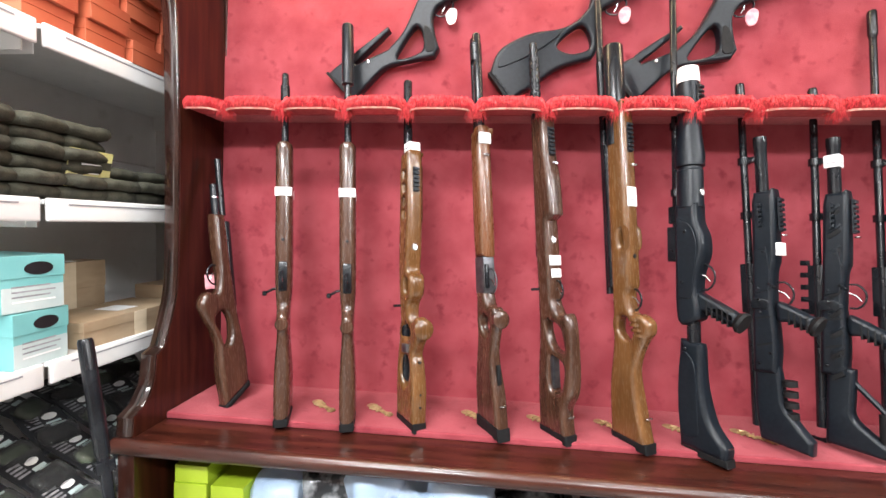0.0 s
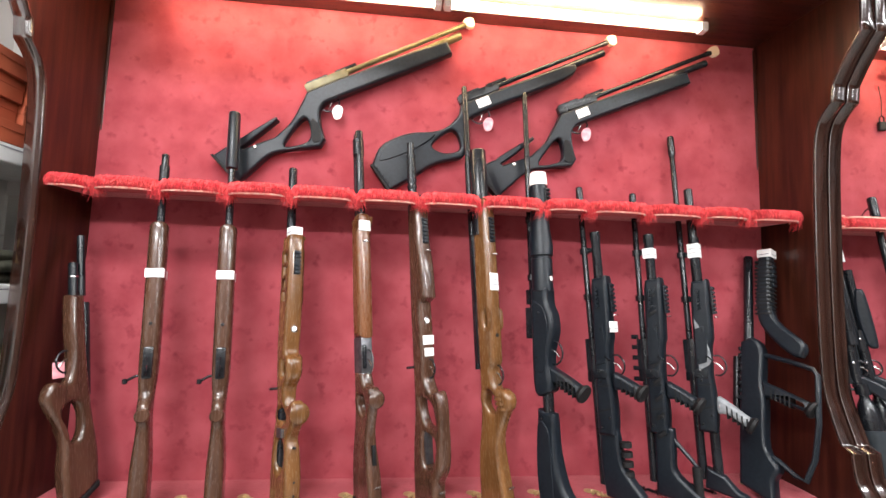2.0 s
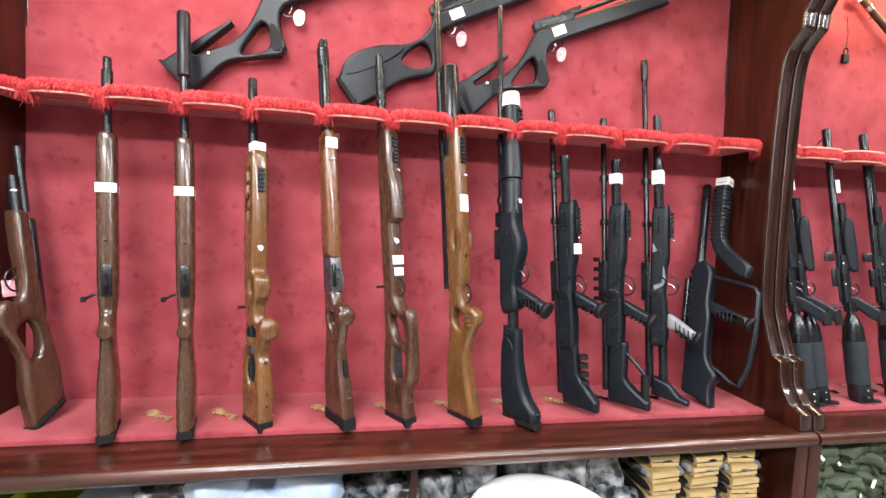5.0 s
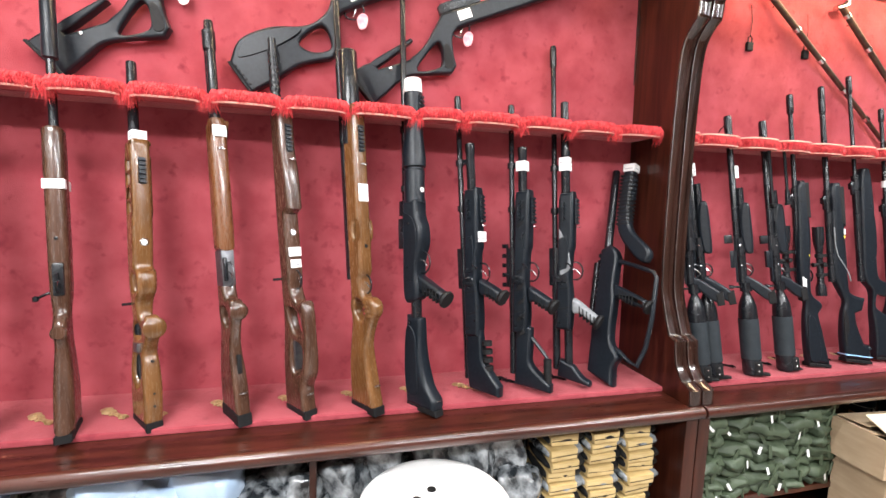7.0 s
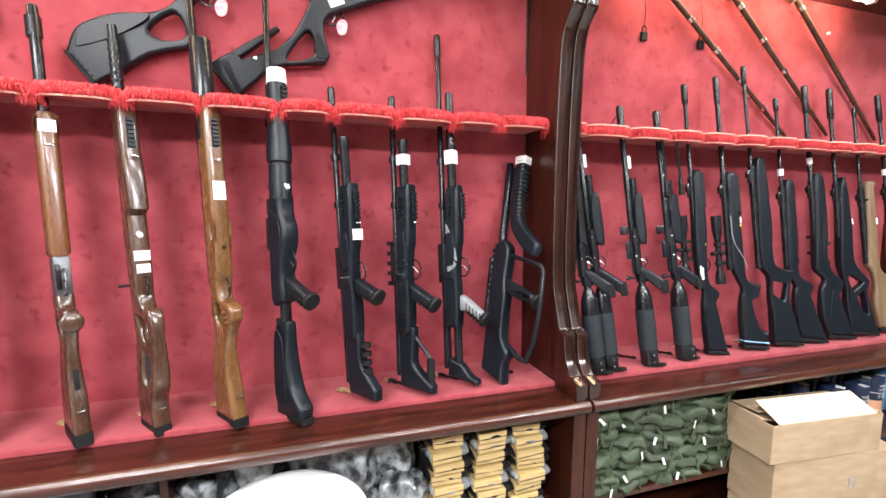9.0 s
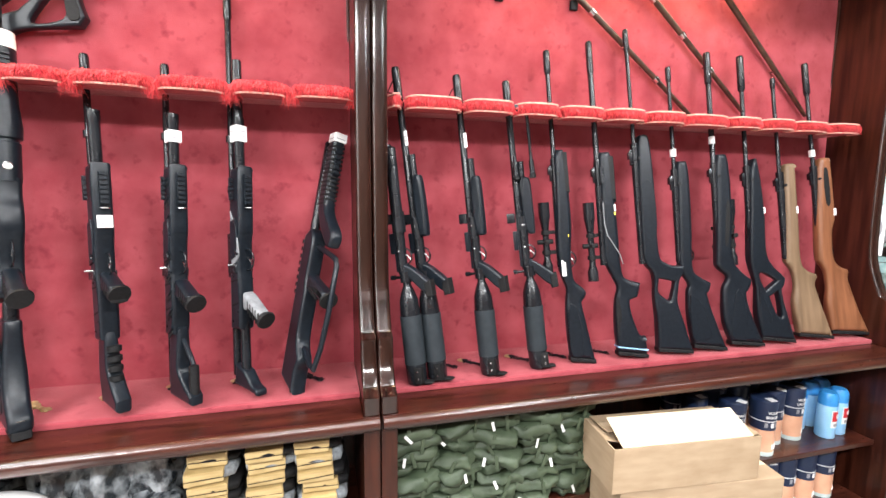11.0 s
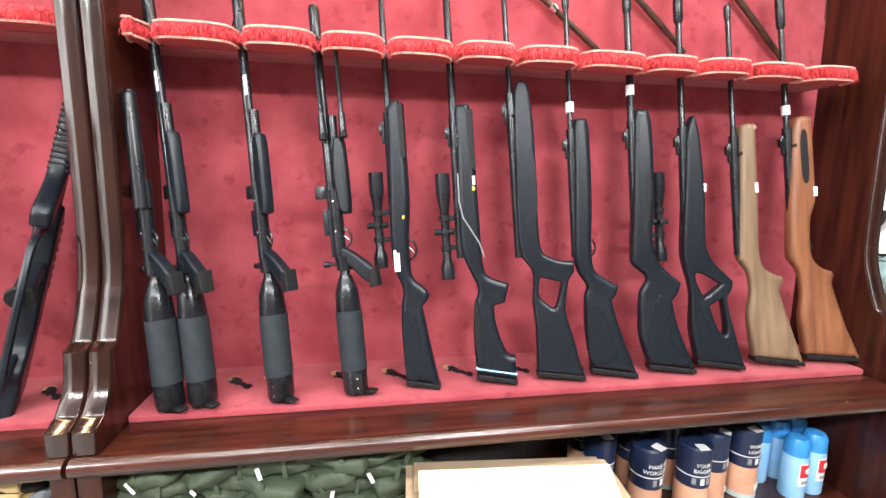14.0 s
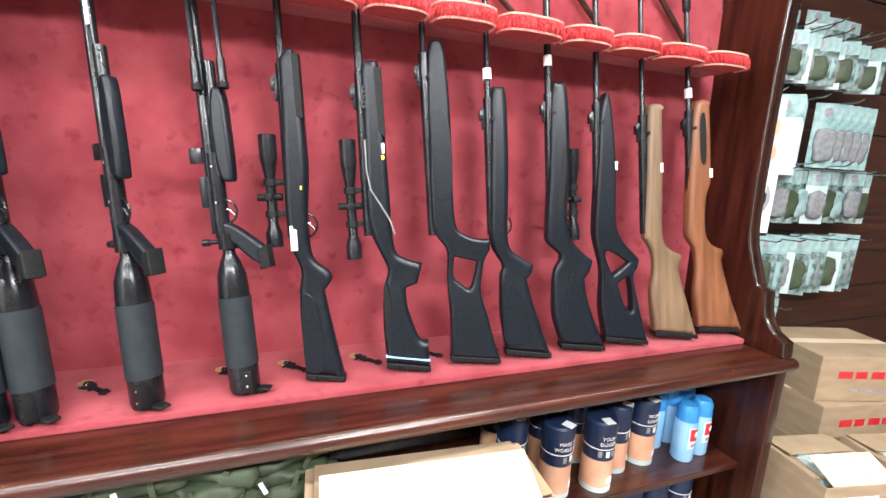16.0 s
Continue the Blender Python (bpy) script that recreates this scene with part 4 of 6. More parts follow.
part("stock_screw", lathe([(0.03, 0.006), (0.041, 0.006)], 10, "x", (0, 0.505, 0)), RUBBER, g7.top)

# black tactical rifles of the first cabinet


def pistol_grip(g, w, u=0.02, length=0.10, mat=None, ribs=True, drop=0.05):
    gr = g.flat("pistol_grip", [[(u, w + 0.026), (u + 0.02, w + 0.022), (u + length, w - drop + 0.026, 1), (u + length + 0.004, w - drop - 0.012, 1), (u + 0.03, w - 0.026), (u, w - 0.022)]], 0.040, mat or POLYMER, 0.011)
    m = Matrix.Translation((u + length, w - drop + 0.006, 0)) @ Matrix.Rotation(radians(-28), 4, "Z")
    part("grip_cap", creased(mesh_of(lathe([(-0.006, 0.022), (0.004, 0.029), (0.012, 0.027), (0.012, 0.005)], 18, "x", m=m), "c")), mat or RUBBER, gr)
    if ribs:
        for i in range(5):
            k = 0.025 + 0.013 * i
            g.block("grip_rib", u + k, u + k + 0.005, w - drop * (k / length) - 0.02, w - drop * (k / length) + 0.02, -0.0208, 0.0208, RUBBER, 0.002, gr)
    return gr


g8 = Gun("black synthetic pump air rifle with pistol grip and sweeping butt", 0.715, 0.694, 2.186, 53, 1.185, 0.14)
g8.flat("butt_stock", [[(-0.03, 0.0, 1), (0.085, -0.012, 1), (0.09, 0.02), (0.055, 0.07), (0.034, 0.16), (0.032, 0.25), (0.028, 0.275, 1), (-0.028, 0.285, 1), (-0.036, 0.15)]], 0.056, POLYMER, 0.014)
g8.flat("butt_pad", [[(-0.03, -0.014, 1), (0.092, -0.028, 1), (0.09, -0.008, 1), (-0.03, 0.004, 1)]], 0.042, RUBBER, 0.004)
g8.rod("buffer_tube", [(0.25, 0.006), (0.25, 0.0175), (0.35, 0.0175), (0.35, 0.006)], STEEL, 0.002)
g8.flat("receiver", [[(-0.03, 0.335), (0.02, 0.335), (0.032, 0.36), (0.024, 0.42), (0.03, 0.47), (0.046, 0.52), (0.044, 0.57), (0.03, 0.61), (0.030, 0.66, 1), (-0.032, 0.66, 1), (-0.034, 0.5)]], 0.060, POLYMER, 0.013)
g8.rod("pump_tube", [(0.65, 0.01), (0.65, 0.034), (0.755, 0.034), (0.758, 0.031), (0.764, 0.031), (0.768, 0.038), (0.80, 0.039), (0.86, 0.032), (0.93, 0.030), (0.95, 0.031), (1.02, 0.030), (1.055, 0.026), (1.055, 0.008)], POLYMER, 0.0, label="rounded black fore-end tube", seg=24)
g8.barrel(0.6, 0.0095, -0.042, 1.385, 0.0, 0.0)
g8.rod("air_tube", [(0.66, 0.004), (0.66, 0.012), (0.86, 0.012), (0.86, 0.004)], STEEL, -0.036)
g8.block("breech_block", -0.062, -0.026, 0.50, 0.60, -0.016, 0.016, STEEL, 0.003)
g8.block("breech_block", -0.060, -0.028, 0.61, 0.66, -0.013, 0.013, STEEL, 0.004)
g8.dial(0.033, 0.69, 0.0, 0.0115)
pistol_grip(g8, 0.385, 0.02, 0.10)
g8.guard(0.455, 0.062, 0.028)
g8.rail_strip(0.034, 0.92, 1.0, 0.0, 6)
g8.rod("price_label", [(1.012, 0.028), (1.012, 0.0312), (1.058, 0.0280), (1.058, 0.0255)], LABEL, 0.0, label="white paper label wrapped round the muzzle", seg=24)
g8.swivel(0.08, 0.02)
for w in (0.70, 0.90):
    c = g8.rod("barrel_clamp", [(w - 0.010, 0.008), (w - 0.010, 0.0145), (w + 0.010, 0.0145), (w + 0.010, 0.008)], STEEL, -0.042)
    g8.block("clamp_bridge", -0.036, -0.024, w - 0.008, w + 0.008, -0.007, 0.007, STEEL, 0.002, c)
g8.flat("receiver_panel", [[(-0.022, 0.40, 1), (0.012, 0.40), (0.022, 0.46), (0.030, 0.52), (0.028, 0.56), (0.012, 0.60), (-0.024, 0.62, 1)]], 0.004, POLYMER, 0.0015, 0.0305)
g8.flat("stock_panel", [[(-0.026, 0.05), (0.02, 0.035), (0.022, 0.10), (0.016, 0.22), (-0.022, 0.24)]], 0.005, POLYMER, 0.002, 0.0265)
g8.studs([(-0.01, 0.44, 0.0325), (0.0, 0.58, 0.0325), (0.0, 0.03, 0.026), (-0.008, 0.26, 0.027)], 0.0045, STEEL)


def bullpup(label, x0, x1, z1, face, y0, kind):
    """A short tactical rifle with a rear air tube."""
    g = Gun(label, x0, x1, z1, face, y0)
    top = 0.70
    g.flat("body", [[(-0.042, 0.20, 1), (0.012, 0.20, 1), (0.018, 0.26), (0.017, 0.33), (0.013, 0.38, 1), (0.018, 0.47), (0.026, 0.50, 1), (0.030, top - 0.01), (0.018, top, 1), (-0.020, top, 1), (-0.026, top - 0.03, 1), (-0.034, 0.42), (-0.038, 0.36, 1)]], 0.050, POLYMER, 0.010)
    g.barrel(0.2, 0.0095, -0.048, None, 0.07, 0.0125)
    g.rod("air_cylinder", [(top - 0.05, 0.004), (top - 0.05, 0.0155), (0.83, 0.0155), (0.835, 0.017), (0.86, 0.017), (0.862, 0.008)], STEEL, -0.004)
    g.rod("lower_tube", [(0.05, 0.004), (0.05, 0.014), (0.50, 0.014), (0.505, 0.004)], STEEL, -0.046)
    g.block("breech", -0.068, -0.03, 0.36, 0.50, -0.012, 0.012, STEEL, 0.003)
    g.rail_strip(0.037, top - 0.115, top - 0.02, 0, 7)
    g.rail_strip(-0.004, top - 0.10, top - 0.03, 0.033, 5, 0.010)
    g.swivel(0.034, top - 0.125)
    gw, glen, gdrop = {"ribbed": (0.365, 0.078, 0.036), "slotted": (0.335, 0.084, 0.042), "carbine": (0.285, 0.085, 0.055)}[kind]
    pistol_grip(g, gw, 0.02, glen, None, True, gdrop)
    g.guard(0.415, 0.058, 0.024)
    part("cocking_handle", tube([(-0.01, 0.40, 0.018), (-0.012, 0.40, 0.045)], 0.0032, 8), CHROME, g.top)
    if kind == "ribbed":
        g.flat("butt_stock", [[(-0.036, 0.020, 1), (0.080, 0.002, 1), (0.083, 0.036, 1), (0.055, 0.07), (0.026, 0.115), (0.022, 0.15), (0.018, 0.20), (0.012, 0.235, 1), (-0.040, 0.235, 1), (-0.044, 0.12)]], 0.042, POLYMER, 0.010)
        for i in range(4):
            g.rod("cheek_ring", [(0.085 + 0.028 * i, 0.012), (0.085 + 0.028 * i, 0.018), (0.10 + 0.028 * i, 0.018), (0.10 + 0.028 * i, 0.012)], RUBBER, 0.034)
        g.tag(0.010, 0.0375, 0.52, 0.555, -0.018, 0.018, 1)
    elif kind == "slotted":
        g.flat("butt_stock", [[(-0.036, 0.016, 1), (0.098, 0.004, 1), (0.100, 0.030, 1), (0.06, 0.06), (0.026, 0.095), (0.026, 0.14), (0.03, 0.22, 1), (-0.03, 0.23, 1)]], 0.042, POLYMER, 0.010)
        part("stock_strut", tube([(0.02, 0.19, 0), (0.07, 0.135, 0), (0.082, 0.12, 0), (0.082, 0.02, 0)], 0.007, 8), POLYMER, g.top)
        g.rod("strut_pad", [(0.01, 0.004), (0.01, 0.0135), (0.115, 0.0135), (0.118, 0.005)], RUBBER, 0.084)
        for i in range(9):
            m = Matrix.Translation((-0.002, 0.20 + 0.055 * i, 0.0252)) @ Matrix.Rotation(radians(38), 4, "Z")
            g.block("body_slot", -0.016, 0.016, -0.0055, 0.0055, -0.001, 0.0012, RUBBER, 0.0006, m=m)
            m = Matrix.Translation((0.0, 0.215 + 0.055 * i, 0.0252)) @ Matrix.Rotation(radians(38), 4, "Z")
            g.block("body_fin", -0.017, 0.017, -0.004, 0.004, -0.001, 0.003, POLYMER, 0.001, m=m)
        g.tag(-0.022, 0.013, 0.775, 0.81, -0.0172, 0.0172, 1)
        for i in range(5):
            g.block("sight_step", -0.088, -0.066, 0.36 + 0.035 * i, 0.375 + 0.035 * i, -0.006, 0.006, STEEL, 0.002)
    else:
        g.rod("butt_tube", [(0.02, 0.006), (0.02, 0.015), (0.25, 0.015), (0.25, 0.006)], STEEL, 0.0)
        g.flat("butt_stock", [[(-0.040, 0.026, 1), (0.080, 0.003, 1), (0.078, 0.020), (0.05, 0.034), (0.02, 0.07, 1), (-0.03, 0.09, 1)]], 0.040, POLYMER, 0.008)
        g.flat("grey_panel", [[(-0.020, 0.40, 1), (0.02, 0.43), (0.002, 0.52), (-0.022, 0.57, 1)]], 0.004, GREYGRIP, 0.0015, 0.0255)
        g.rod("barrel_shroud", [(top, 0.006), (top, 0.0155), (1.04, 0.0145), (1.045, 0.006)], STEEL, -0.006)
        g.tag(-0.024, 0.013, 0.785, 0.835, -0.0172, 0.0172, 2)
    return g


def tactical_fittings(g, top, barrel_u):
    """Clamps, panels, screws and a lever that break up a black rifle's body."""
    for w in (top - 0.06, top + 0.10):
        c = g.rod("barrel_clamp", [(w - 0.010, 0.008), (w - 0.010, 0.0155), (w + 0.010, 0.0155), (w + 0.010, 0.008)], STEEL, barrel_u)
        g.block("clamp_bridge", barrel_u + 0.008, -0.012, w - 0.008, w + 0.008, -0.007, 0.007, STEEL, 0.002, c)
    p = g.flat("side_panel", [[(-0.026, 0.415, 1), (0.006, 0.425, 1), (0.012, 0.48), (0.006, 0.545, 1), (-0.022, 0.535, 1)]], 0.005, POLYMER, 0.0015, 0.0262)
    for u, w in ((-0.018, 0.43), (0.0, 0.53), (-0.016, 0.365), (0.004, 0.255), (-0.024, 0.225)):
        g.studs([(u, w, 0.0275 if w > 0.4 else 0.0252)], 0.0042, STEEL)
    g.flat("magazine", [[(-0.040, 0.375, 1), (0.002, 0.372, 1), (0.004, 0.398), (-0.038, 0.402, 1)]], 0.058, STEEL, 0.002)
    g.flat("receiver_groove", [[(-0.028, 0.27, 1), (0.010, 0.28, 1), (0.010, 0.286, 1), (-0.028, 0.276, 1)]], 0.0515, RUBBER, 0.0005)
    g.flat("receiver_groove", [[(-0.030, 0.345, 1), (0.012, 0.352, 1), (0.012, 0.357, 1), (-0.030, 0.350, 1)]], 0.0515, RUBBER, 0.0005)
    lv = part("safety_lever", tube([(0.004, 0.44, 0.026), (0.010, 0.445, 0.034), (0.022, 0.435, 0.036)], 0.0028, 6), STEEL, g.top)
    part("lever_knob", lathe([(-0.004, 0.002), (-0.003, 0.0045), (0.003, 0.0045), (0.004, 0.002)], 8, "x", (0.024, 0.434, 0.036)), STEEL, lv)


g9 = bullpup("black tactical air rifle with ribbed cheek piece", 0.94, 0.897, 1.842, 52, 1.21, "ribbed")
g10 = bullpup("black tactical air rifle with slotted body", 1.112, 1.104, 1.83, 52, 1.22, "slotted")
g11 = bullpup("black carbine air rifle with a grey pistol grip", 1.292, 1.283, 2.07, 50, 1.235, "carbine")
for gun in (g9, g10, g11):
    tactical_fittings(gun, 0.70, -0.048)
for ob in g11.top.children:
    if ob.name.startswith("pistol_grip"):
        ob.data.materials[0] = GREYGRIP

g12 = Gun("black bullpup air rifle leaning on the cabinet side", 1.425, 1.581, 1.655, 66, 1.235, 0.21)
g12.flat("body", [[(-0.05, 0.03, 1), (0.055, -0.01, 1), (0.05, 0.06), (0.065, 0.10), (0.03, 0.16), (0.03, 0.30), (0.022, 0.36), (0.024, 0.48), (-0.01, 0.52, 1), (-0.046, 0.50, 1), (-0.05, 0.25)]], 0.05, POLYMER, 0.010)
g12.barrel(0.45, 0.0145, -0.028, 0.83)
g12.flat("fore_grip", [[(0.015, 0.84, 1), (0.055, 0.83, 1), (0.052, 0.66), (0.068, 0.58), (0.145, 0.50), (0.135, 0.455, 1), (0.10, 0.465), (0.028, 0.545), (0.005, 0.62), (0.008, 0.75)]], 0.040, POLYMER, 0.011)
for i in range(14):
    g12.block("grip_rib", 0.004, 0.056, 0.60 + 0.015 * i, 0.607 + 0.015 * i, -0.0215, 0.0215, RUBBER, 0.002)
hg = part("hand_guard", creased(mesh_of(tube([(0.02, 0.46, 0), (0.10, 0.44, 0), (0.16, 0.42, 0), (0.172, 0.40, 0), (0.168, 0.25, 0), (0.155, 0.15, 0), (0.13, 0.08, 0), (0.10, 0.09, 0), (0.06, 0.12, 0), (0.02, 0.14, 0)], 0.0085, 8), "hg")), POLYMER, g12.top, "black skeleton hand guard")
gr = pistol_grip(g12, 0.34, 0.02, 0.13, drop=0.05)
for i in range(8):
    g12.block("heat_fin", -0.050, -0.04, 0.30 + 0.024 * i, 0.314 + 0.024 * i, -0.027, 0.027, STEEL, 0.001)
g12.tag(0.012, 0.058, 0.815, 0.845, -0.0215, 0.0215, 1)
g12.rail_strip(0.055, 0.70, 0.79, 0, 5)
g12.rod("side_tube", [(0.22, 0.004), (0.22, 0.012), (0.45, 0.012), (0.45, 0.004)], STEEL, -0.068)

# three rifles hung on the upper velvet


def hung_rifle(label, butt, muzzle, finish, mat, y=1.425, full_butt=False, metal=None):
    g = Gun(label, 0, 1, 2, 0, group="hung air rifles")
    o, tip = Vector((butt[0], y, butt[1])), Vector((muzzle[0], y, muzzle[1]))
    d = tip - o
    g.L = d.length
    w = d.normalized()
    g.orient(o, w, Vector((w.z, 0, -w.x)))
    L = g.L
    if full_butt:
        g.flat("stock", [[(0.070, 0.016, 1), (0.175, 0.037, 1), (0.166, 0.118), (0.148, 0.21), (0.156, 0.28), (0.164, 0.315), (0.156, 0.338), (0.110, 0.372), (0.050, 0.395), (0.040, 0.43, 1), (0.038, 0.52), (0.040, 0.80), (0.020, 0.862), (0.002, 0.865, 1), (-0.011, 0.82, 1), (-0.016, 0.50), (-0.016, 0.40, 1), (0.018, 0.375), (0.040, 0.32), (0.036, 0.265), (0.014, 0.20), (0.008, 0.14), (0.014, 0.08), (0.038, 0.045, 1)],
                         [(0.080, 0.243), (0.056, 0.324), (0.085, 0.344), (0.134, 0.328), (0.122, 0.27)]], 0.042, mat, 0.009)
        for i in range(6):
            g.block("pad_vent", 0.082 + 0.016 * i, 0.090 + 0.016 * i, 0.026 + 0.004 * i, 0.034 + 0.004 * i, 0.018, 0.0218, RUBBER, 0.001)
        g.flat("cheek_panel", [[(0.052, 0.055), (0.070, 0.060), (0.074, 0.16), (0.060, 0.25), (0.042, 0.262), (0.022, 0.19), (0.020, 0.10)]], 0.006, mat, 0.002, 0.0205)
        g.flat("butt_pad", [[(0.066, 0.012, 1), (0.178, 0.033, 1), (0.176, 0.042, 1), (0.066, 0.021, 1)]], 0.043, RUBBER, 0.002)
    else:
        g.flat("stock", [[(0.064, 0.022, 1), (0.182, 0.060, 1), (0.158, 0.13), (0.136, 0.205), (0.156, 0.29), (0.178, 0.362, 1), (0.160, 0.388, 1), (0.110, 0.395), (0.062, 0.412), (0.042, 0.44, 1), (0.042, 0.52), (0.050, 0.935, 1), (0.006, 0.937, 1), (-0.010, 0.80), (-0.016, 0.55), (-0.018, 0.40, 1), (0.004, 0.376), (0.058, 0.306), (0.080, 0.250), (0.086, 0.236, 1), (0.082, 0.12, 1), (0.052, 0.10)],
                         [(0.094, 0.290), (0.064, 0.352), (0.100, 0.358), (0.144, 0.330), (0.128, 0.25)]], 0.040, mat, 0.008)
        g.flat("cheek_piece", [[(0.022, 0.268, 1), (0.034, 0.270, 1), (0.074, 0.118), (0.060, 0.10), (0.046, 0.126)]], 0.036, mat, 0.005)
        g.studs([(0.094, 0.16, 0.020)], 0.006, CHROME)
        g.flat("grip_panel", [[(0.080, 0.372), (0.150, 0.345), (0.158, 0.375), (0.100, 0.388)]], 0.004, RUBBER, 0.0015, 0.020)
        g.flat("butt_pad", [[(0.060, 0.016, 1), (0.185, 0.056, 1), (0.182, 0.066, 1), (0.060, 0.026, 1)]], 0.042, RUBBER, 0.002)
    g.barrel(0.45, 0.0085, -0.036, L, 0.05, 0.010, finish)
    g.rod("air_cylinder", [(0.45, 0.004), (0.45, 0.0135), (L * 0.94, 0.0135), (L * 0.94, 0.004)], finish, -0.004)
    g.block("receiver", -0.048, -0.018, 0.40, 0.56, -0.012, 0.012, finish, 0.004)
    g.block("receiver_rail", -0.054, -0.046, 0.41, 0.49, -0.007, 0.007, STEEL, 0.001)
    g.block("receiver_rail", -0.054, -0.046, 0.52, 0.60, -0.007, 0.007, STEEL, 0.001)
    g.guard(0.455, 0.06, 0.040)
    t = g.flat("safety_tag", [[(0.062, 0.475), (0.078, 0.490), (0.108, 0.470), (0.104, 0.448), (0.074, 0.452)]], 0.004, LABEL if metal else PINK, 0.001, 0.004, label="small plastic trigger tag")
    if not metal:
        g.tag(-0.008, 0.024, 0.455, 0.505, 0.0205, 0.0224)
    g.flat("muzzle_tag", [[(-0.052, L - 0.03), (-0.02, L - 0.025), (-0.018, L + 0.0), (-0.05, L + 0.004)]], 0.020, CARDPALE, 0.003, 0.0, label="paper muzzle cap")
    # wall pegs that carry it
    for ww in (0.58, 0.80):
        part("wall_peg", tube([(0.018, ww, -0.038), (0.018, ww, 0.0)], 0.004, 6), STEEL, g.top)
    return g


hung_rifle("bronze finished air rifle hung on the velvet", (-0.458, 1.934), (0.486, 2.417), OLIVEGUN, POLYMER, metal=True)
hung_rifle("black air rifle with full butt hung on the velvet", (0.080, 1.939), (1.036, 2.397), STEEL, POLYMER, full_butt=True)
hung_rifle("black air rifle with cut-out butt hung on the velvet", (0.450, 1.936), (1.455, 2.390), STEEL, POLYMER)

# security chains on the velvet base


def chain(x, y, dx, mat):
    t = tagged(new("security_chain"), "loose brass security chain lying on the red velvet", "chain", "security chains")
    t.location = (x, y, 0.816)
    rng = random.Random(int(x * 100) + 50)
    for s in (0, 1):
        pts = []
        for k in range(22):
            f = k / 21
            pts.append((dx * f + 0.008 * math.sin(k * 2.3 + s), 0.07 * (1 - f) * (1 if s else 0.75) + 0.008 * math.cos(k * 1.9 + s * 2), 0.003 + 0.0025 * (k % 2)))
        part("strand", tube(pts, 0.0032, 5), mat, t)
    part("hole_ring", lathe([(-0.001, 0.013), (0.001, 0.017), (0.003, 0.013)], 14, "z", (0, 0.07, 0)), BRASS, t)


for x in (-0.38, -0.20, -0.10, 0.10, 0.30, 0.50, 0.70, 0.89):
    chain(x - 0.01, 1.235, 0.075, BRASS)
for x in (1.05, 1.24, 1.46, 1.93, 2.03, 2.22, 2.37, 2.56, 2.74, 2.92):
    chain(x, 1.27, 0.06, STEEL)

# ---- goods below the ledge ----
LIME = material("lime green carton", (0.36, 0.52, 0.02), (0.46, 0.62, 0.04), 8, rough=0.45, bump=0.02)
# opaque: the ramp's pale patches stand in for sheen on crumpled clear film
FILM = material("grey goods with painted film sheen", (0.02, 0.024, 0.028), (0.42, 0.45, 0.47), 22, rough=0.16, bump=0.6, lo=0.42, hi=0.72, coat=0.6, fine=2.0)
BLUEBAG = material("pale blue packaging", (0.42, 0.58, 0.78), (0.62, 0.74, 0.88), 6, rough=0.25, bump=0.2, spots=((0.12, 0.26, 0.50), 7, 0.58, 0.66), fine=3)
TAN = material("yellow tan wrapper", (0.40, 0.28, 0.11), (0.54, 0.40, 0.19), 14, (1, 1, 5), 0.4, bump=0.25)
OLIVE = material("olive green cloth", (0.025, 0.040, 0.020), (0.062, 0.085, 0.048), 14, rough=0.6, bump=0.5, fine=3)
NAVY = material("navy printed tub", (0.008, 0.016, 0.045), (0.014, 0.026, 0.065), 20, rough=0.35, bump=0.02)
PEACH = material("peach printed band", (0.62, 0.32, 0.20), (0.78, 0.46, 0.30), 9, rough=0.4, bump=0.02)
AEROSOL = material("bright blue plastic", (0.03, 0.24, 0.62), (0.06, 0.34, 0.74), 10, rough=0.3, bump=0.02)
PALEBLUE = material("light blue label", (0.22, 0.52, 0.84), (0.40, 0.66, 0.90), 6, rough=0.35, bump=0.02)
RED = material("red print", (0.55, 0.02, 0.03), (0.65, 0.04, 0.05), 20, rough=0.45, bump=0)
TERRACOTTA = material("orange red carton", (0.42, 0.085, 0.040), (0.52, 0.13, 0.06), 6, rough=0.5, bump=0.03)
POUCH = material("olive pouch cloth", (0.030, 0.030, 0.020), (0.065, 0.064, 0.044), 30, rough=0.8, bump=0.5)
KHAKI = material("pale yellow card", (0.55, 0.52, 0.20), (0.64, 0.61, 0.28), 9, rough=0.55, bump=0.02)
TEAL = material("teal carton", (0.16, 0.46, 0.46), (0.22, 0.54, 0.54), 6, rough=0.45, bump=0.02)
BLACKCARD = material("black blister card", (0.010, 0.011, 0.013), (0.022, 0.023, 0.026), 12, rough=0.35, bump=0.03)
BLISTER = clear("clear blister", (0.96, 0.97, 0.97), 0.05, 0.97)
PACK = material("frosted green pack", (0.13, 0.27, 0.28), (0.40, 0.55, 0.54), 16, rough=0.3, bump=0.15, coat=0.4)
PACKBAG = material("clear bag over dark goods", (0.05, 0.09, 0.085), (0.36, 0.48, 0.46), 22, rough=0.2, bump=0.3, coat=0.6, lo=0.4, hi=0.66)
PACKCARD = material("white pack card", (0.42, 0.53, 0.53), (0.58, 0.66, 0.65), 8, rough=0.4, bump=0.03)
CANE = material("dark cane", (0.022, 0.012, 0.008), (0.06, 0.032, 0.018), 30, (1, 1, 0.2), 0.35, bump=0.1)
SLAT = material("dark slat board", (0.035, 0.012, 0.008), (0.07, 0.026, 0.016), 6, (0.5, 6, 6), 0.35, bump=0.04)


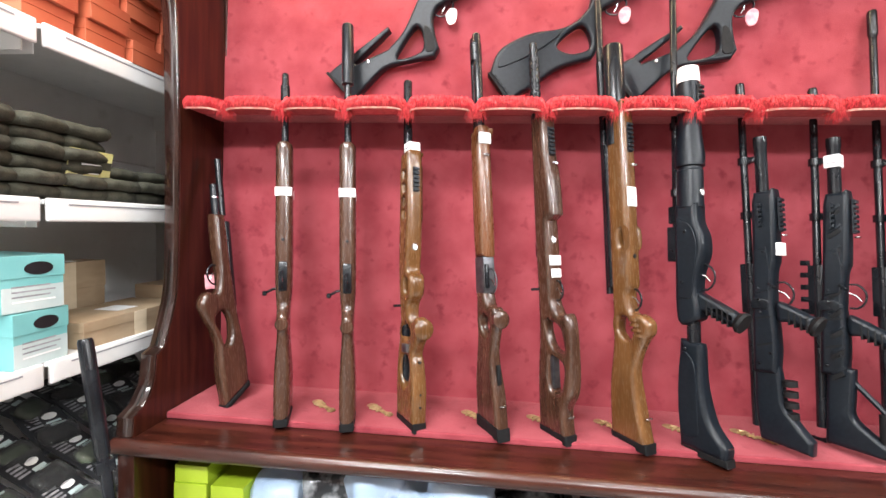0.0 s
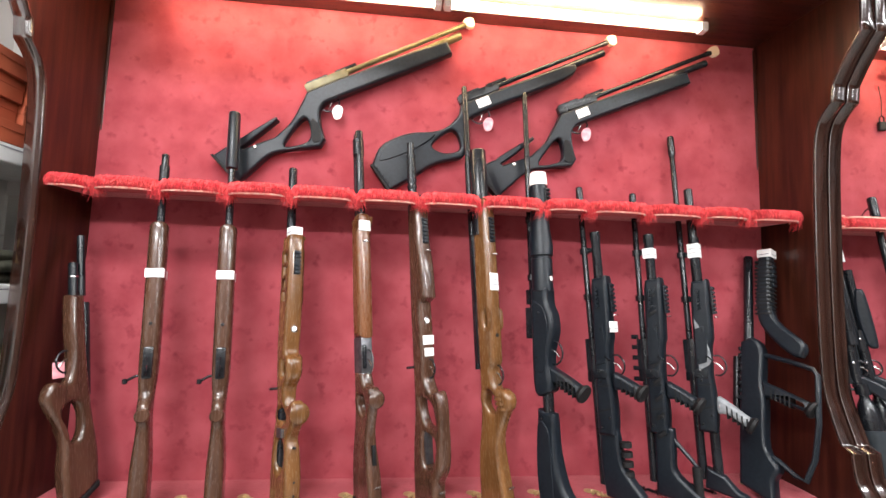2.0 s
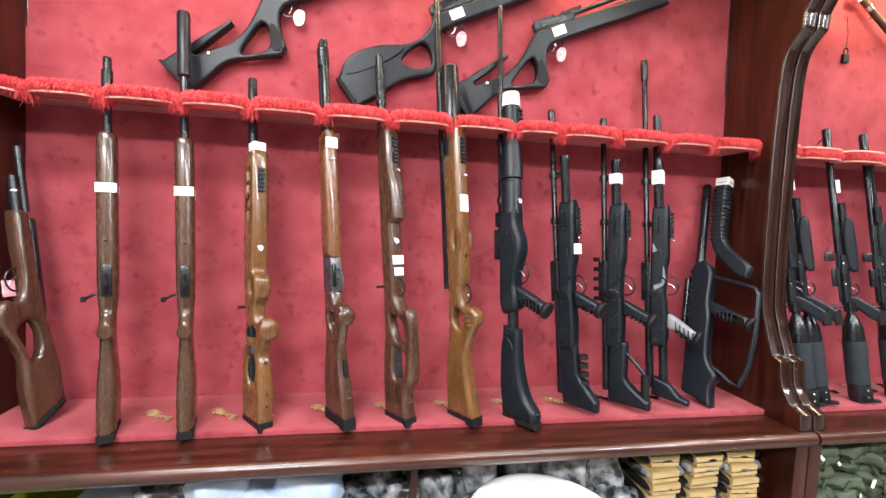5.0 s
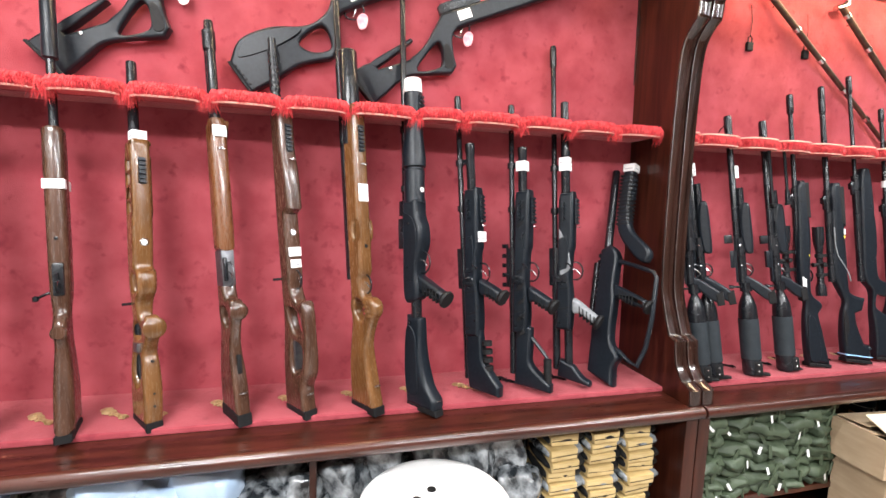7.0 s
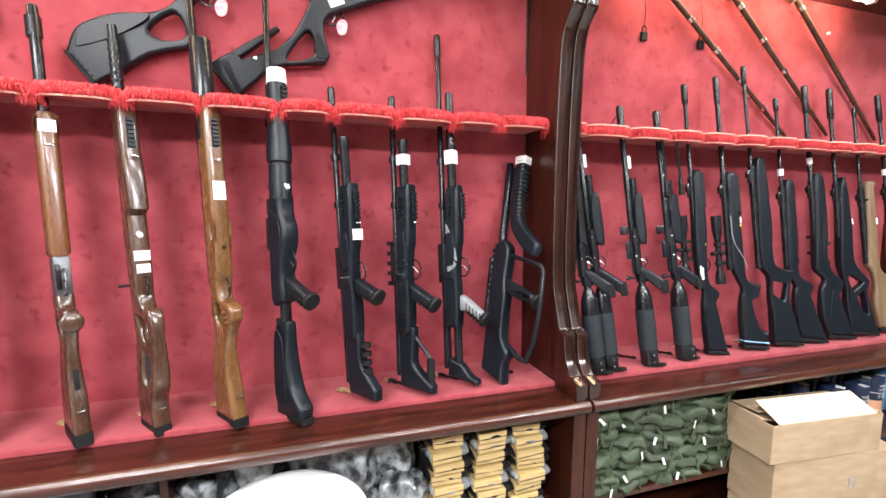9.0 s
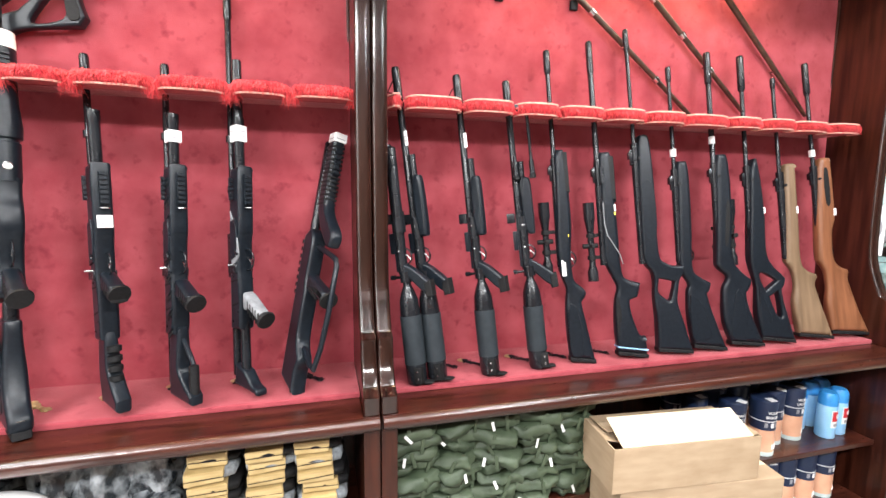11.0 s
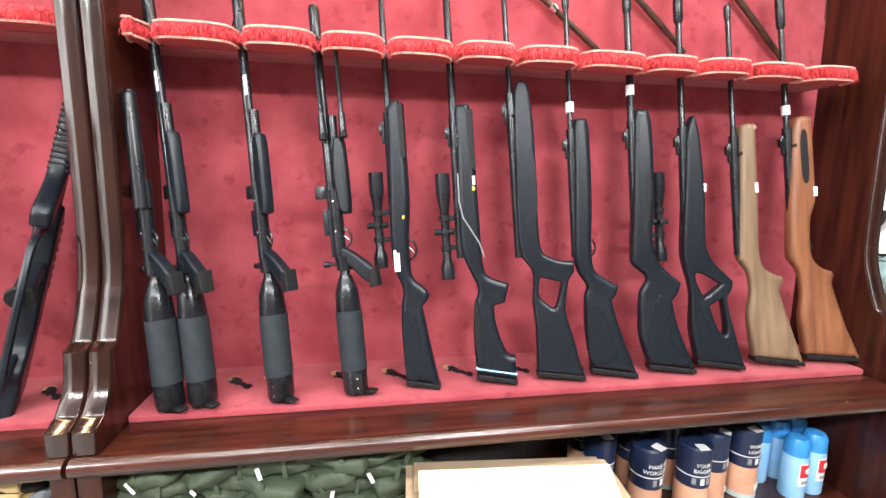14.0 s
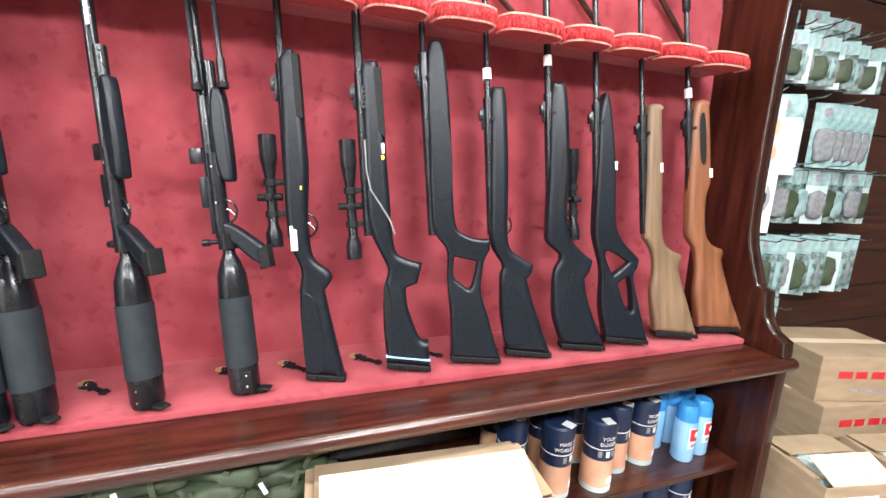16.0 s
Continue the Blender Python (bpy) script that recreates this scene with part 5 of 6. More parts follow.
def lump(sx, sy, sz, seed, amount, mat_scale=9.0, cuts=4):
    """A soft pillow-like body of the given half sizes, uneven by noise."""
    bm = bmesh.new()
    bmesh.ops.create_cube(bm, size=2)
    bmesh.ops.subdivide_edges(bm, edges=bm.edges[:], cuts=cuts, use_grid_fill=True)
    for v in bm.verts:
        c = v.co
        n = c.normalized()
        k = 0.45
        c = c * (1 - k) + n * 1.25 * k
        c = Vector((c.x * sx, c.y * sy, c.z * sz))
        d = noise.noise_vector(c * mat_scale * 1.6 + Vector((seed * 3.7, seed, 0))) * amount + noise.noise_vector(c * mat_scale * 5 + Vector((seed, 0, 9))) * amount * 0.45
        v.co = c + d
    me = mesh_of(bm, "lump")
    me.shade_smooth()
    return me


def soft(name, x, y, z, sx, sy, sz, mat, label, category, group, seed, amount=0.012, turn=0.0, cuts=5, tilt=0.0):
    me = lump(sx, sy, sz, seed, amount, cuts=cuts)
    low = min(v.co.z for v in me.vertices)
    ob = part(name, me, mat)
    ob.matrix_world = pose(x, y, z - low, tilt, 0, turn)
    return tagged(ob, label, category, group)


# lime boxes
for sx, n, base in ((-0.695, 6, 0.368), (-0.582, 5, 0.368)):
    for i in range(n):
        ob = part("small_box", box(-0.05, 0.05, -0.07, 0.07, 0, 0.051, 0.002), LIME)
        ob.matrix_world = pose(sx, 1.185 + 0.004 * (i % 2), base + 0.0522 * i, 0, 0, (i % 3 - 1) * 1.2)
        tagged(ob, "small lime green cardboard box stacked below the ledge", "box", "lime boxes")
for i in range(5):
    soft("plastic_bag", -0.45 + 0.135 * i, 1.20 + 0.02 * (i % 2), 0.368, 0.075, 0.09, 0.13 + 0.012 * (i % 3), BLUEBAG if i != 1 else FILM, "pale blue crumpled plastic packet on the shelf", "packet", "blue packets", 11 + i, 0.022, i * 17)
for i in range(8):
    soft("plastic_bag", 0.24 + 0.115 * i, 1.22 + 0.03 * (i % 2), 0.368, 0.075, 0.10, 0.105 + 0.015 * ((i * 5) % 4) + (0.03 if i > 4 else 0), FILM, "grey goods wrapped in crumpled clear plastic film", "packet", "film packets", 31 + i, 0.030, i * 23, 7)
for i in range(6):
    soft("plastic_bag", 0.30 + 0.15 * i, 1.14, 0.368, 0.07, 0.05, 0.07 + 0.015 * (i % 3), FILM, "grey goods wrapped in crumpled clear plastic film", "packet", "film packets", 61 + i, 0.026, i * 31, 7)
part("divider", box(0.38, 0.40, 1.10, 1.46, 0.368, 0.752, 0.002), MAHOGANY, cab_a).matrix_basis = Matrix.Translation((0.85, -1.1, 0))
rng = random.Random(3)
for cx in (1.195, 1.345, 1.50):
    for i in range(8):
        top = tagged(new("wrapped_pack"), "yellow tan wrapped pack with dark ends, stacked", "packet", "tan packs")
        top.matrix_world = pose(cx + rng.uniform(-0.012, 0.012), 1.17 + rng.uniform(-0.01, 0.01), 0.369 + 0.0425 * i, 0, 0, rng.uniform(-5, 5))
        bm = box(-0.052, 0.052, -0.088, 0.088, 0.003, 0.040, 0.005)
        for v in bm.verts:
            v.co += noise.noise_vector(v.co * 25 + Vector((i, cx, 0))) * 0.004
        bx = part("wrapper", bm, TAN, top)
        part("fold", box(-0.050, 0.050, -0.0895, -0.087, 0.018, 0.0205, 0.0008, m=pose(0, 0, 0, 0, rng.uniform(-3, 3), 0)), RUBBER, bx, "dark fold line")
        me = lump(0.072, 0.08, 0.0155, i + cx * 7, 0.004, cuts=3)
        me.transform(Matrix.Translation((0.012, 0, 0.022)))
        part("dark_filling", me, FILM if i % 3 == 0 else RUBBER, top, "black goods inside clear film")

# olive cloth packs with white tags
for col in range(5):
    for i in range(8):
        x = 1.80 + 0.145 * col + rng.uniform(-0.015, 0.015)
        top = tagged(new("cloth_pack"), "folded olive green cloth pack with a white tag", "cloth pack", "olive packs")
        top.matrix_world = pose(x, 1.175 + rng.uniform(-0.015, 0.02), 0.369 + 0.0425 * i, rng.uniform(-3, 3), rng.uniform(-9, 9), rng.uniform(-30, 30))
        me = lump(0.088, 0.085, 0.021, i * 3 + col, 0.016, 14, cuts=6)
        me.transform(Matrix.Translation((0, 0, 0.024)))
        part("cloth", me, OLIVE, top)
        part("strap", box(-0.006, 0.006, -0.094, -0.088, -0.004, 0.05, 0.002, m=pose(0.02, 0, 0, 0, rng.uniform(-30, 30), 0)), OLIVE, top)
        if (i * 3 + col * 2) % 5 < 2:
            part("tag", box(-0.005, 0.005, -0.0985, -0.0975, -0.004, 0.028, 0, m=pose(rng.uniform(-0.06, 0.06), -0.006, 0.012, 0, rng.uniform(-50, 50), 0)), LABEL, top, "small white paper tag")

# cartons standing in front of the shelves


def carton(x0, x1, y0, y1, z0, z1, label, turn=0.0, open_lid=False, mat=None):
    t = tagged(new("carton"), label, "carton", "cartons")
    cx, cy = (x0 + x1) / 2, (y0 + y1) / 2
    t.matrix_world = pose(cx, cy, z0, 0, 0, turn)
    hx, hy, hz, w = (x1 - x0) / 2, (y1 - y0) / 2, z1 - z0, 0.004
    m = mat or CARD
    part("side_panel", box(-hx, -hx + w, -hy, hy, 0, hz, 0.001), m, t)
    part("side_panel", box(hx - w, hx, -hy, hy, 0, hz, 0.001), m, t)
    part("front_panel", box(-hx + w, hx - w, -hy, -hy + w, 0, hz, 0.001), m, t)
    part("back_panel", box(-hx + w, hx - w, hy - w, hy, 0, hz, 0.001), m, t)
    part("base_panel", box(-hx + w, hx - w, -hy + w, hy - w, 0, w), m, t)
    if open_lid:
        part("flap", box(-hx + 0.03, hx - 0.03, 0, 0.115, -0.002, 0.002, 0.001, m=pose(0, -hy + 0.002, hz + 0.002, 24)), CARDPALE, t, "raised pale inner flap")
        part("flap", box(-0.11, 0, -hy + 0.01, hy - 0.01, -0.002, 0.002, 0.001, m=pose(hx, 0, hz + 0.003, 0, -7)), m, t)
        part("flap", box(0, 0.11, -hy + 0.05, hy - 0.01, -0.002, 0.002, 0.001, m=pose(-hx, 0, hz + 0.003, 0, 12)), m, t)
        part("flap", box(-hx + 0.02, hx - 0.02, -0.12, 0, -0.002, 0.002, 0.001, m=pose(0, hy, hz + 0.006, -4)), m, t)
    else:
        part("flap", box(-hx, hx, -hy, -0.002, hz, hz + 0.003, 0.001), m, t)
        part("flap", box(-hx, hx, 0.002, hy, hz, hz + 0.003, 0.001), m, t)
        part("tape", box(-hx + 0.001, hx - 0.001, -0.025, 0.025, hz + 0.0032, hz + 0.0038), CARDPALE, t, "strip of packing tape")
    return t


c_low = carton(2.44, 3.04, 0.87, 1.07, 0.0, 0.27, "brown cardboard carton standing on the floor", -5)
c_mid = carton(2.44, 3.03, 0.87, 1.07, 0.276, 0.505, "closed brown cardboard carton with faint pencil marks", -7)
carton(2.40, 2.93, 0.875, 1.075, 0.51, 0.66, "open brown cardboard carton with a raised pale flap", -5, True)
for dx, w in ((0.06, 0.004), (0.085, 0.004), (0.075, 0.02)):
    part("pencil_mark", box(dx, dx + w, -0.1025, -0.1003, 0.12 if w > 0.01 else 0.09, 0.124 if w > 0.01 else 0.135), INK, c_mid)

# printed tubs and blue bottles


def words_on(text, size, radius, z, parent, mat, turn=0.0):
    """Letters bent round an upright cylinder, facing -y."""
    cu = bpy.data.curves.new("words", "FONT")
    cu.body, cu.size, cu.align_x, cu.extrude = text, size, "CENTER", 0.0004
    cu.resolution_u = 2
    tmp = bpy.data.objects.new("tmp", cu)
    me = bpy.data.meshes.new_from_object(tmp)
    bpy.data.objects.remove(tmp)
    for v in me.vertices:
        a = v.co.x / radius + turn
        r = radius + 0.0006 + v.co.z
        v.co = (r * math.sin(a), -r * math.cos(a), z + v.co.y)
    return part("words", me, mat, parent)


def tub(x, y, z, turn, lines, shelf="printed"):
    t = tagged(new("tub"), "navy and peach printed round tub on the shelf", "tub", "printed tubs")
    t.matrix_world = pose(x, y, z, 0, 0, turn)
    R, H = 0.049, 0.24
    part("body", creased(mesh_of(lathe([(0.002, 0.044), (0, 0.049), (0.012, R), (0.115, R), (0.1152, R * 0.98)], 28, "z"), "b")), PEACH, t, "peach printed lower band")
    part("base_ring", creased(mesh_of(lathe([(0.0, 0.045), (0.0, R + 0.0008), (0.017, R + 0.0008), (0.017, 0.045)], 28, "z"), "r")), PACKCARD, t)
    part("upper_body", creased(mesh_of(lathe([(0.112, 0.045), (0.112, R + 0.0004), (0.20, R + 0.0004), (0.204, 0.05), (0.204, 0.03)], 28, "z"), "u")), NAVY, t, "navy upper band")
    lid = part("lid", creased(mesh_of(lathe([(0.200, 0.045), (0.200, R + 0.0015), (H - 0.006, R + 0.0015), (H, R - 0.004), (H, 0.004)], 28, "z"), "l")), NAVY, t, "navy lid")
    part("lid_label", box(-0.016, 0.016, -0.05, -0.016, H + 0.0002, H + 0.0012), LABEL, lid, "white paper label")
    part("line", creased(mesh_of(lathe([(0.150, R), (0.150, R + 0.0012), (0.153, R + 0.0012), (0.153, R)], 28, "z"), "n")), LABEL, t)
    for k, text in enumerate(lines):
        words_on(text, 0.0165, R + 0.0008, 0.183 - 0.019 * k, t, LABEL)
    for a in (-0.5, 0.0, 0.4):
        part("print_bar", box(-0.006, 0.006, -R - 0.0012, -R + 0.002, 0.125, 0.145, m=pose(0, 0, 0, 0, 0, math.degrees(a))), INK if a else LABEL, t)
    part("print_ring", box(-0.012, 0.012, -R - 0.0012, -R + 0.003, 0.03, 0.05, 0.0, m=pose(0, 0, 0, 0, 0, 22)), LABEL, t)
    return t


SLOGAN = ["MAKE YOUR", "WORLD BIGGER"]
for x, y, turn, lines in ((3.165, 1.18, 25, SLOGAN), (3.315, 1.165, -5, ["YOUR", "BIGGER"]), (3.43, 1.225, 40, []), (3.555, 1.23, 10, ["WORLD", "LIGHTER"]), (3.05, 1.26, 0, []), (3.20, 1.31, 15, []), (3.33, 1.31, 30, []), (3.46, 1.35, 5, []), (3.58, 1.36, 20, []), (3.06, 1.39, 0, [])):
    tub(x, y, 0.369, turn, lines)
for x, y, turn in ((3.10, 1.17, 10), (3.24, 1.18, 35), (3.36, 1.17, -10), (3.48, 1.18, 20), (3.61, 1.19, 5), (3.74, 1.20, 15), (3.30, 1.31, 0), (3.55, 1.32, 9)):
    tub(x, y, 0.081, turn, [])


def bottle(x, y, turn, plain=False):
    t = tagged(new("bottle"), "bright blue plastic bottle with a red printed square", "bottle", "blue bottles")
    t.matrix_world = pose(x, y, 0.369, 0, 0, turn)
    R = 0.0375
    part("body", creased(mesh_of(lathe([(0.002, 0.03), (0, 0.034), (0.006, R), (0.14, R), (0.155, R - 0.003), (0.158, 0.02)], 24, "z"), "b")), PALEBLUE, t)
    part("cap", creased(mesh_of(lathe([(0.153, 0.02), (0.153, R - 0.001), (0.195, R - 0.002), (0.21, R - 0.010), (0.213, 0.01)], 24, "z"), "c")), AEROSOL, t, "bright blue cap")
    if not plain:
        for n, z0, z1, hw, m in (("white_panel", 0.055, 0.135, 0.030, LABEL), ("red_square", 0.085, 0.13, 0.026, RED), ("print_bar", 0.062, 0.074, 0.020, INK)):
            bm = bmesh.new()
            rr = R + {"white_panel": 0.0005, "red_square": 0.0011, "print_bar": 0.0011}[n]
            cols = []
            for k in range(9):
                a = (k / 8 - 0.5) * 2 * hw / R
                cols.append([bm.verts.new((rr * math.sin(a), -rr * math.cos(a), z)) for z in (z0, z1)])
            for a, b in zip(cols, cols[1:]):
                bm.faces.new((a[0], b[0], b[1], a[1]))
            part(n, bm, m, t)
        part("round_print", creased(mesh_of(lathe([(-R - 0.0022, 0.006), (-R - 0.0022, 0.011), (-R + 0.002, 0.011), (-R + 0.002, 0.006)], 16, "y", (0, 0, 0.108)), "q")), LABEL, t)
    return t


for x, y, turn, plain in ((3.715, 1.185, 18, False), (3.80, 1.20, 22, False), (3.665, 1.28, 0, True), (3.75, 1.29, 0, True), (3.83, 1.30, 0, True)):
    bottle(x, y, turn, plain)

# round white stool in front of the lower shelves
st = tagged(new("stool"), "round white plastic stool with a pierced seat", "stool")
st.location = (0.71, 0.895, 0.08)
R = 0.205
part("seat", creased(mesh_of(lathe([(0.565, R - 0.012), (0.57, R), (0.59, R), (0.598, R - 0.008), (0.602, R - 0.03), (0.597, R - 0.045), (0.597, 0.005)], 48, "z"), "s"), 60), WHITE, st)
for k in range(5):
    a = 2 * math.pi * k / 5 + 0.3
    r = 0.0 if k == 0 else 0.05
    part("seat_hole", lathe([(0.596, 0.013), (0.5985, 0.013)], 14, "z", (r * math.cos(a), r * math.sin(a), 0)), RUBBER, st)
for k in range(4):
    a = math.pi / 4 + k * math.pi / 2
    part("leg", tube([(0.15 * math.cos(a), 0.15 * math.sin(a), 0.575), (0.21 * math.cos(a), 0.21 * math.sin(a), -0.08)], 0.02, 10), WHITE, st)

# walking sticks hung on the upper velvet


def walking_stick(x0, z0, x1, z1, label, bands, handle):
    t = tagged(new("walking_stick"), label, "walking stick", "walking sticks")
    o, d = Vector((x0, 1.43, z0)), Vector((x1 - x0, 0, z1 - z0))
    L = d.length
    w = d.normalized()
    m = Matrix((Vector((w.z, 0, -w.x)), w, Vector((w.z, 0, -w.x)).cross(w))).transposed().to_4x4()
    m.translation = o
    t.matrix_world = m
    part("shaft", creased(mesh_of(lathe([(0.0, 0.006), (0.0, 0.013), (L - 0.05, 0.009), (L, 0.008), (L, 0.002)], 12, "y"), "s")), CANE, t)
    for k in range(bands):
        ww = 0.04 + k * L / (bands + 0.5)
        part("band", creased(mesh_of(lathe([(ww, 0.011), (ww, 0.0145), (ww + 0.022, 0.0142), (ww + 0.022, 0.011)], 12, "y"), "b")), CHROME, t, "bright metal band")
    h = part("handle", creased(mesh_of(tube([(-0.07, -0.035, 0), (-0.055, 0.0, 0), (-0.03, 0.012, 0), (0.0, 0.0, 0), (0.03, -0.018, 0)], 0.013, 10), "h")), CHROME if handle else CANE, t, "curved metal handle")
    part("hook", tube([(0, 0.1, -0.024), (0, 0.1, 0.0)], 0.003, 6), STEEL, t)
    part("hook", tube([(0, L * 0.7, -0.024), (0, L * 0.7, 0.0)], 0.003, 6), STEEL, t)
    return t


walking_stick(2.215, 2.415, 3.08, 1.78, "dark walking stick with metal bands hung on red velvet", 5, True)
walking_stick(2.655, 2.395, 3.345, 1.822, "dark banded walking stick with a bright handle hung on velvet", 4, True)
walking_stick(3.04, 2.44, 3.72, 1.818, "plain dark walking stick hung on red velvet", 1, False)
for x in (2.187, 2.50):
    t = tagged(new("padlock"), "small dark padlock hanging on a thread", "padlock", "padlocks")
    t.location = (x, 1.455, 2.18)
    part("body", box(-0.016, 0.016, -0.012, 0.002, -0.02, 0.016, 0.004), RUBBER, t)
    part("shackle", tube([(-0.010, -0.005, 0.014), (-0.010, -0.005, 0.034), (0, -0.005, 0.042), (0.010, -0.005, 0.034), (0.010, -0.005, 0.014)], 0.0025, 6), STEEL, t)
    part("thread", tube([(0.0, -0.005, 0.042), (0.004, -0.004, 0.10), (-0.006, -0.002, 0.17)], 0.0014, 5), RUBBER, t)
ob = part("price_card", box(-0.012, 0.012, -0.004, 0.0, -0.006, 0.006, 0, m=pose(0, 0, 0, 0, -15)), LABEL)
ob.location = (3.33, 1.463, 2.33)
tagged(ob, "small white price card stuck on the velvet", "card")

# ---- white shop shelving beside the first cabinet ----


def gondola(y0, y1):
    t = tagged(new("shelving_unit"), "white enamelled metal shop shelving unit", "shelving", "white shelving")
    t.location = (-1.40, y0, 0)
    L = y1 - y0
    part("back_panel", box(0.0, 0.012, 0, L, 0.05, 1.615, 0.002), WHITE, t)
    part("back_panel", box(0.0, 0.012, 0, L, 1.62, 2.35, 0.002), WHITE, t)
    for yy in (0.0, L - 0.03):
        part("post", box(-0.03, 0.0, yy, yy + 0.03, 0, 2.35, 0.003), WHITE, t)
    part("base", box(0.0, 0.44, 0.002, L - 0.002, 0.0, 0.14, 0.004), WHITE, t)
    for z in (0.60, 1.022, 1.432, 1.855):
        s = part("shelf", box(0.013, 0.445, 0.004, L - 0.004, z - 0.012, z, 0.002), WHITE, t)
        part("shelf_lip", creased(mesh_of(box(0.445, 0.458, 0.006, L - 0.006, z - 0.055, z + 0.004, 0.006, seg=3), "lip"), 40), WHITE, s, "rounded white front lip")
        part("price_strip", box(0.4585, 0.4595, 0.06, L - 0.06, z - 0.013, z - 0.009), INK, s)
        for yy in (0.01, L - 0.013):
            part("bracket", box(0.013, 0.42, yy, yy + 0.003, z - 0.07, z - 0.012), WHITE, s)
    return t


gondola(0.935, 1.86)
gondola(0.0, 0.93)
gondola(-0.94, -0.005)


def carton_small(name, x, y, z, sx, sy, sz, mat, label, group, turn=0.0):
    t = tagged(new(name), label, "box", group)
    t.matrix_world = pose(x, y, z, 0, 0, turn)
    part("body", box(-sx, sx, -sy, sy, 0, sz * 0.62, 0.002), mat, t)
    part("lid", box(-sx - 0.002, sx + 0.002, -sy - 0.002, sy + 0.002, sz * 0.6, sz, 0.002), mat, t)
    return t


for j, y in enumerate((0.98, 1.13, 1.27, 1.41, 1.56)):
    for k in range(4):
        carton_small("red_box", -1.08 + 0.015 * ((j + k) % 3), y, 1.856 + 0.069 * k, 0.11, 0.066, 0.068, TERRACOTTA, "orange red cardboard box on the white shelf", "red boxes", (j + k) % 3 - 1)
k = 0
for y in (0.82, 0.95, 1.07, 1.20, 1.33, 1.46):
    for i in range(6 if y < 1.15 else 3):
        soft("pouch", -1.07 + 0.02 * (i % 2), y + rng.uniform(-0.015, 0.015), 1.433 + 0.034 * i, 0.10, 0.075, 0.017, POUCH, "dark olive cloth pouch lying in a pile", "pouch", "olive pouches", k, 0.006, rng.uniform(-14, 14), 4)
        k += 1
t = tagged(new("carded_pouch"), "pale yellow carded pouch with a white label", "pouch")
t.matrix_world = pose(-0.985, 1.09, 1.472, 0, 12, 0)
part("card", box(-0.002, 0.002, -0.068, 0.068, 0, 0.105, 0.001), KHAKI, t)
part("dark_band", box(0.0021, 0.003, -0.067, 0.067, 0.055, 0.078), POUCH, t)
part("label", box(0.0032, 0.004, -0.03, 0.028, 0.04, 0.068), LABEL, t)
part("hang_hole", box(0.0022, 0.003, -0.012, 0.012, 0.093, 0.1), RUBBER, t)
for z, yy in ((1.023, 0.93), (1.160, 0.925)):
    t = carton_small("teal_box", -1.055, yy, z, 0.095, 0.072, 0.134, TEAL, "teal and white carton with a dark oval badge", "teal boxes", -4 if z > 1.1 else 3)
    part("badge", lathe([(0.0975, 0.026), (0.0985, 0.026)], 24, "x", (0, 0, 0), m=Matrix.Translation((0, 0.01, 0.103)) @ Matrix.Diagonal((1, 1.3, 0.62, 1))), BLACKCARD, t, "black oval badge")
    for q in range(4):
        part("print_bar", box(0.0951, 0.0957, -0.05, 0.05 - 0.012 * (q % 2), 0.022 + 0.012 * q, 0.026 + 0.012 * q), INK if q else LABEL, t)
    part("white_panel", box(0.0946, 0.0952, -0.071, 0.071, 0.0, 0.06), PACKCARD, t)
for x, y, z, sx, sy, sz, turn, lab in ((-1.06, 1.25, 1.023, 0.10, 0.20, 0.075, 0, "long brown cardboard mailer box with tucked lid"), (-1.22, 1.22, 1.023, 0.04, 0.14, 0.22, 2, "upright brown cardboard box behind the mailer"), (-1.07, 1.60, 1.023, 0.1, 0.12, 0.12, 0, "brown cardboard box at the back of the shelf")):
    t = carton_small("brown_box", x, y, z, sx, sy, sz, CARD, lab, "brown boxes", turn)
    part("tape", box(sx + 0.0021, sx + 0.0027, -0.025, 0.025, 0, sz), CARDPALE, t)
    part("label", box(-sx * 0.3, sx * 0.5, -0.03, 0.05, sz, sz + 0.001), LABEL, t)


def blister(x, y, z, turn, tilt, kind):
    t = tagged(new("blister_pack"), "black carded blister pack with clear plastic bubble", "blister pack", "blister packs")
    t.matrix_world = pose(x, y, z, 0, tilt, turn)
    part("card", box(-0.075, 0.075, -0.06, 0.06, 0, 0.003, 0.001), BLACKCARD, t)
    part("bubble", lump(0.035, 0.05, 0.014, x * 9 + y, 0.003, cuts=4), BLISTER, t, "clear plastic bubble").location = (0.03, 0, 0.014)
    part("accessory", lump(0.024, 0.038, 0.008, y * 9, 0.006, cuts=4), OLIVE if kind else RUBBER, t).location = (0.03, 0, 0.010)
    part("oval_print", lathe([(0.0031, 0.017), (0.0037, 0.017)], 18, "z", m=Matrix.Translation((-0.045, 0.02, 0)) @ Matrix.Diagonal((0.7, 1.2, 1, 1))), LABEL, t)
    part("picture", box(-0.025, 0.0, 0.0, 0.04, 0.0031, 0.0036), PACKCARD, t)
    for q in range(4):
        part("print_bar", box(-0.06 + 0.012 * q, -0.054 + 0.012 * q, -0.045, -0.008, 0.0031, 0.0036), INK, t)


for i in range(4):
    for j in range(7):
        blister(-1.26 + 0.105 * i, 0.74 + 0.13 * j, 0.625 + 0.055 * (3 - i) + 0.004 * j % 2, rng.uniform(-24, 24), 32 + rng.uniform(-9, 9), (i + j) % 2)

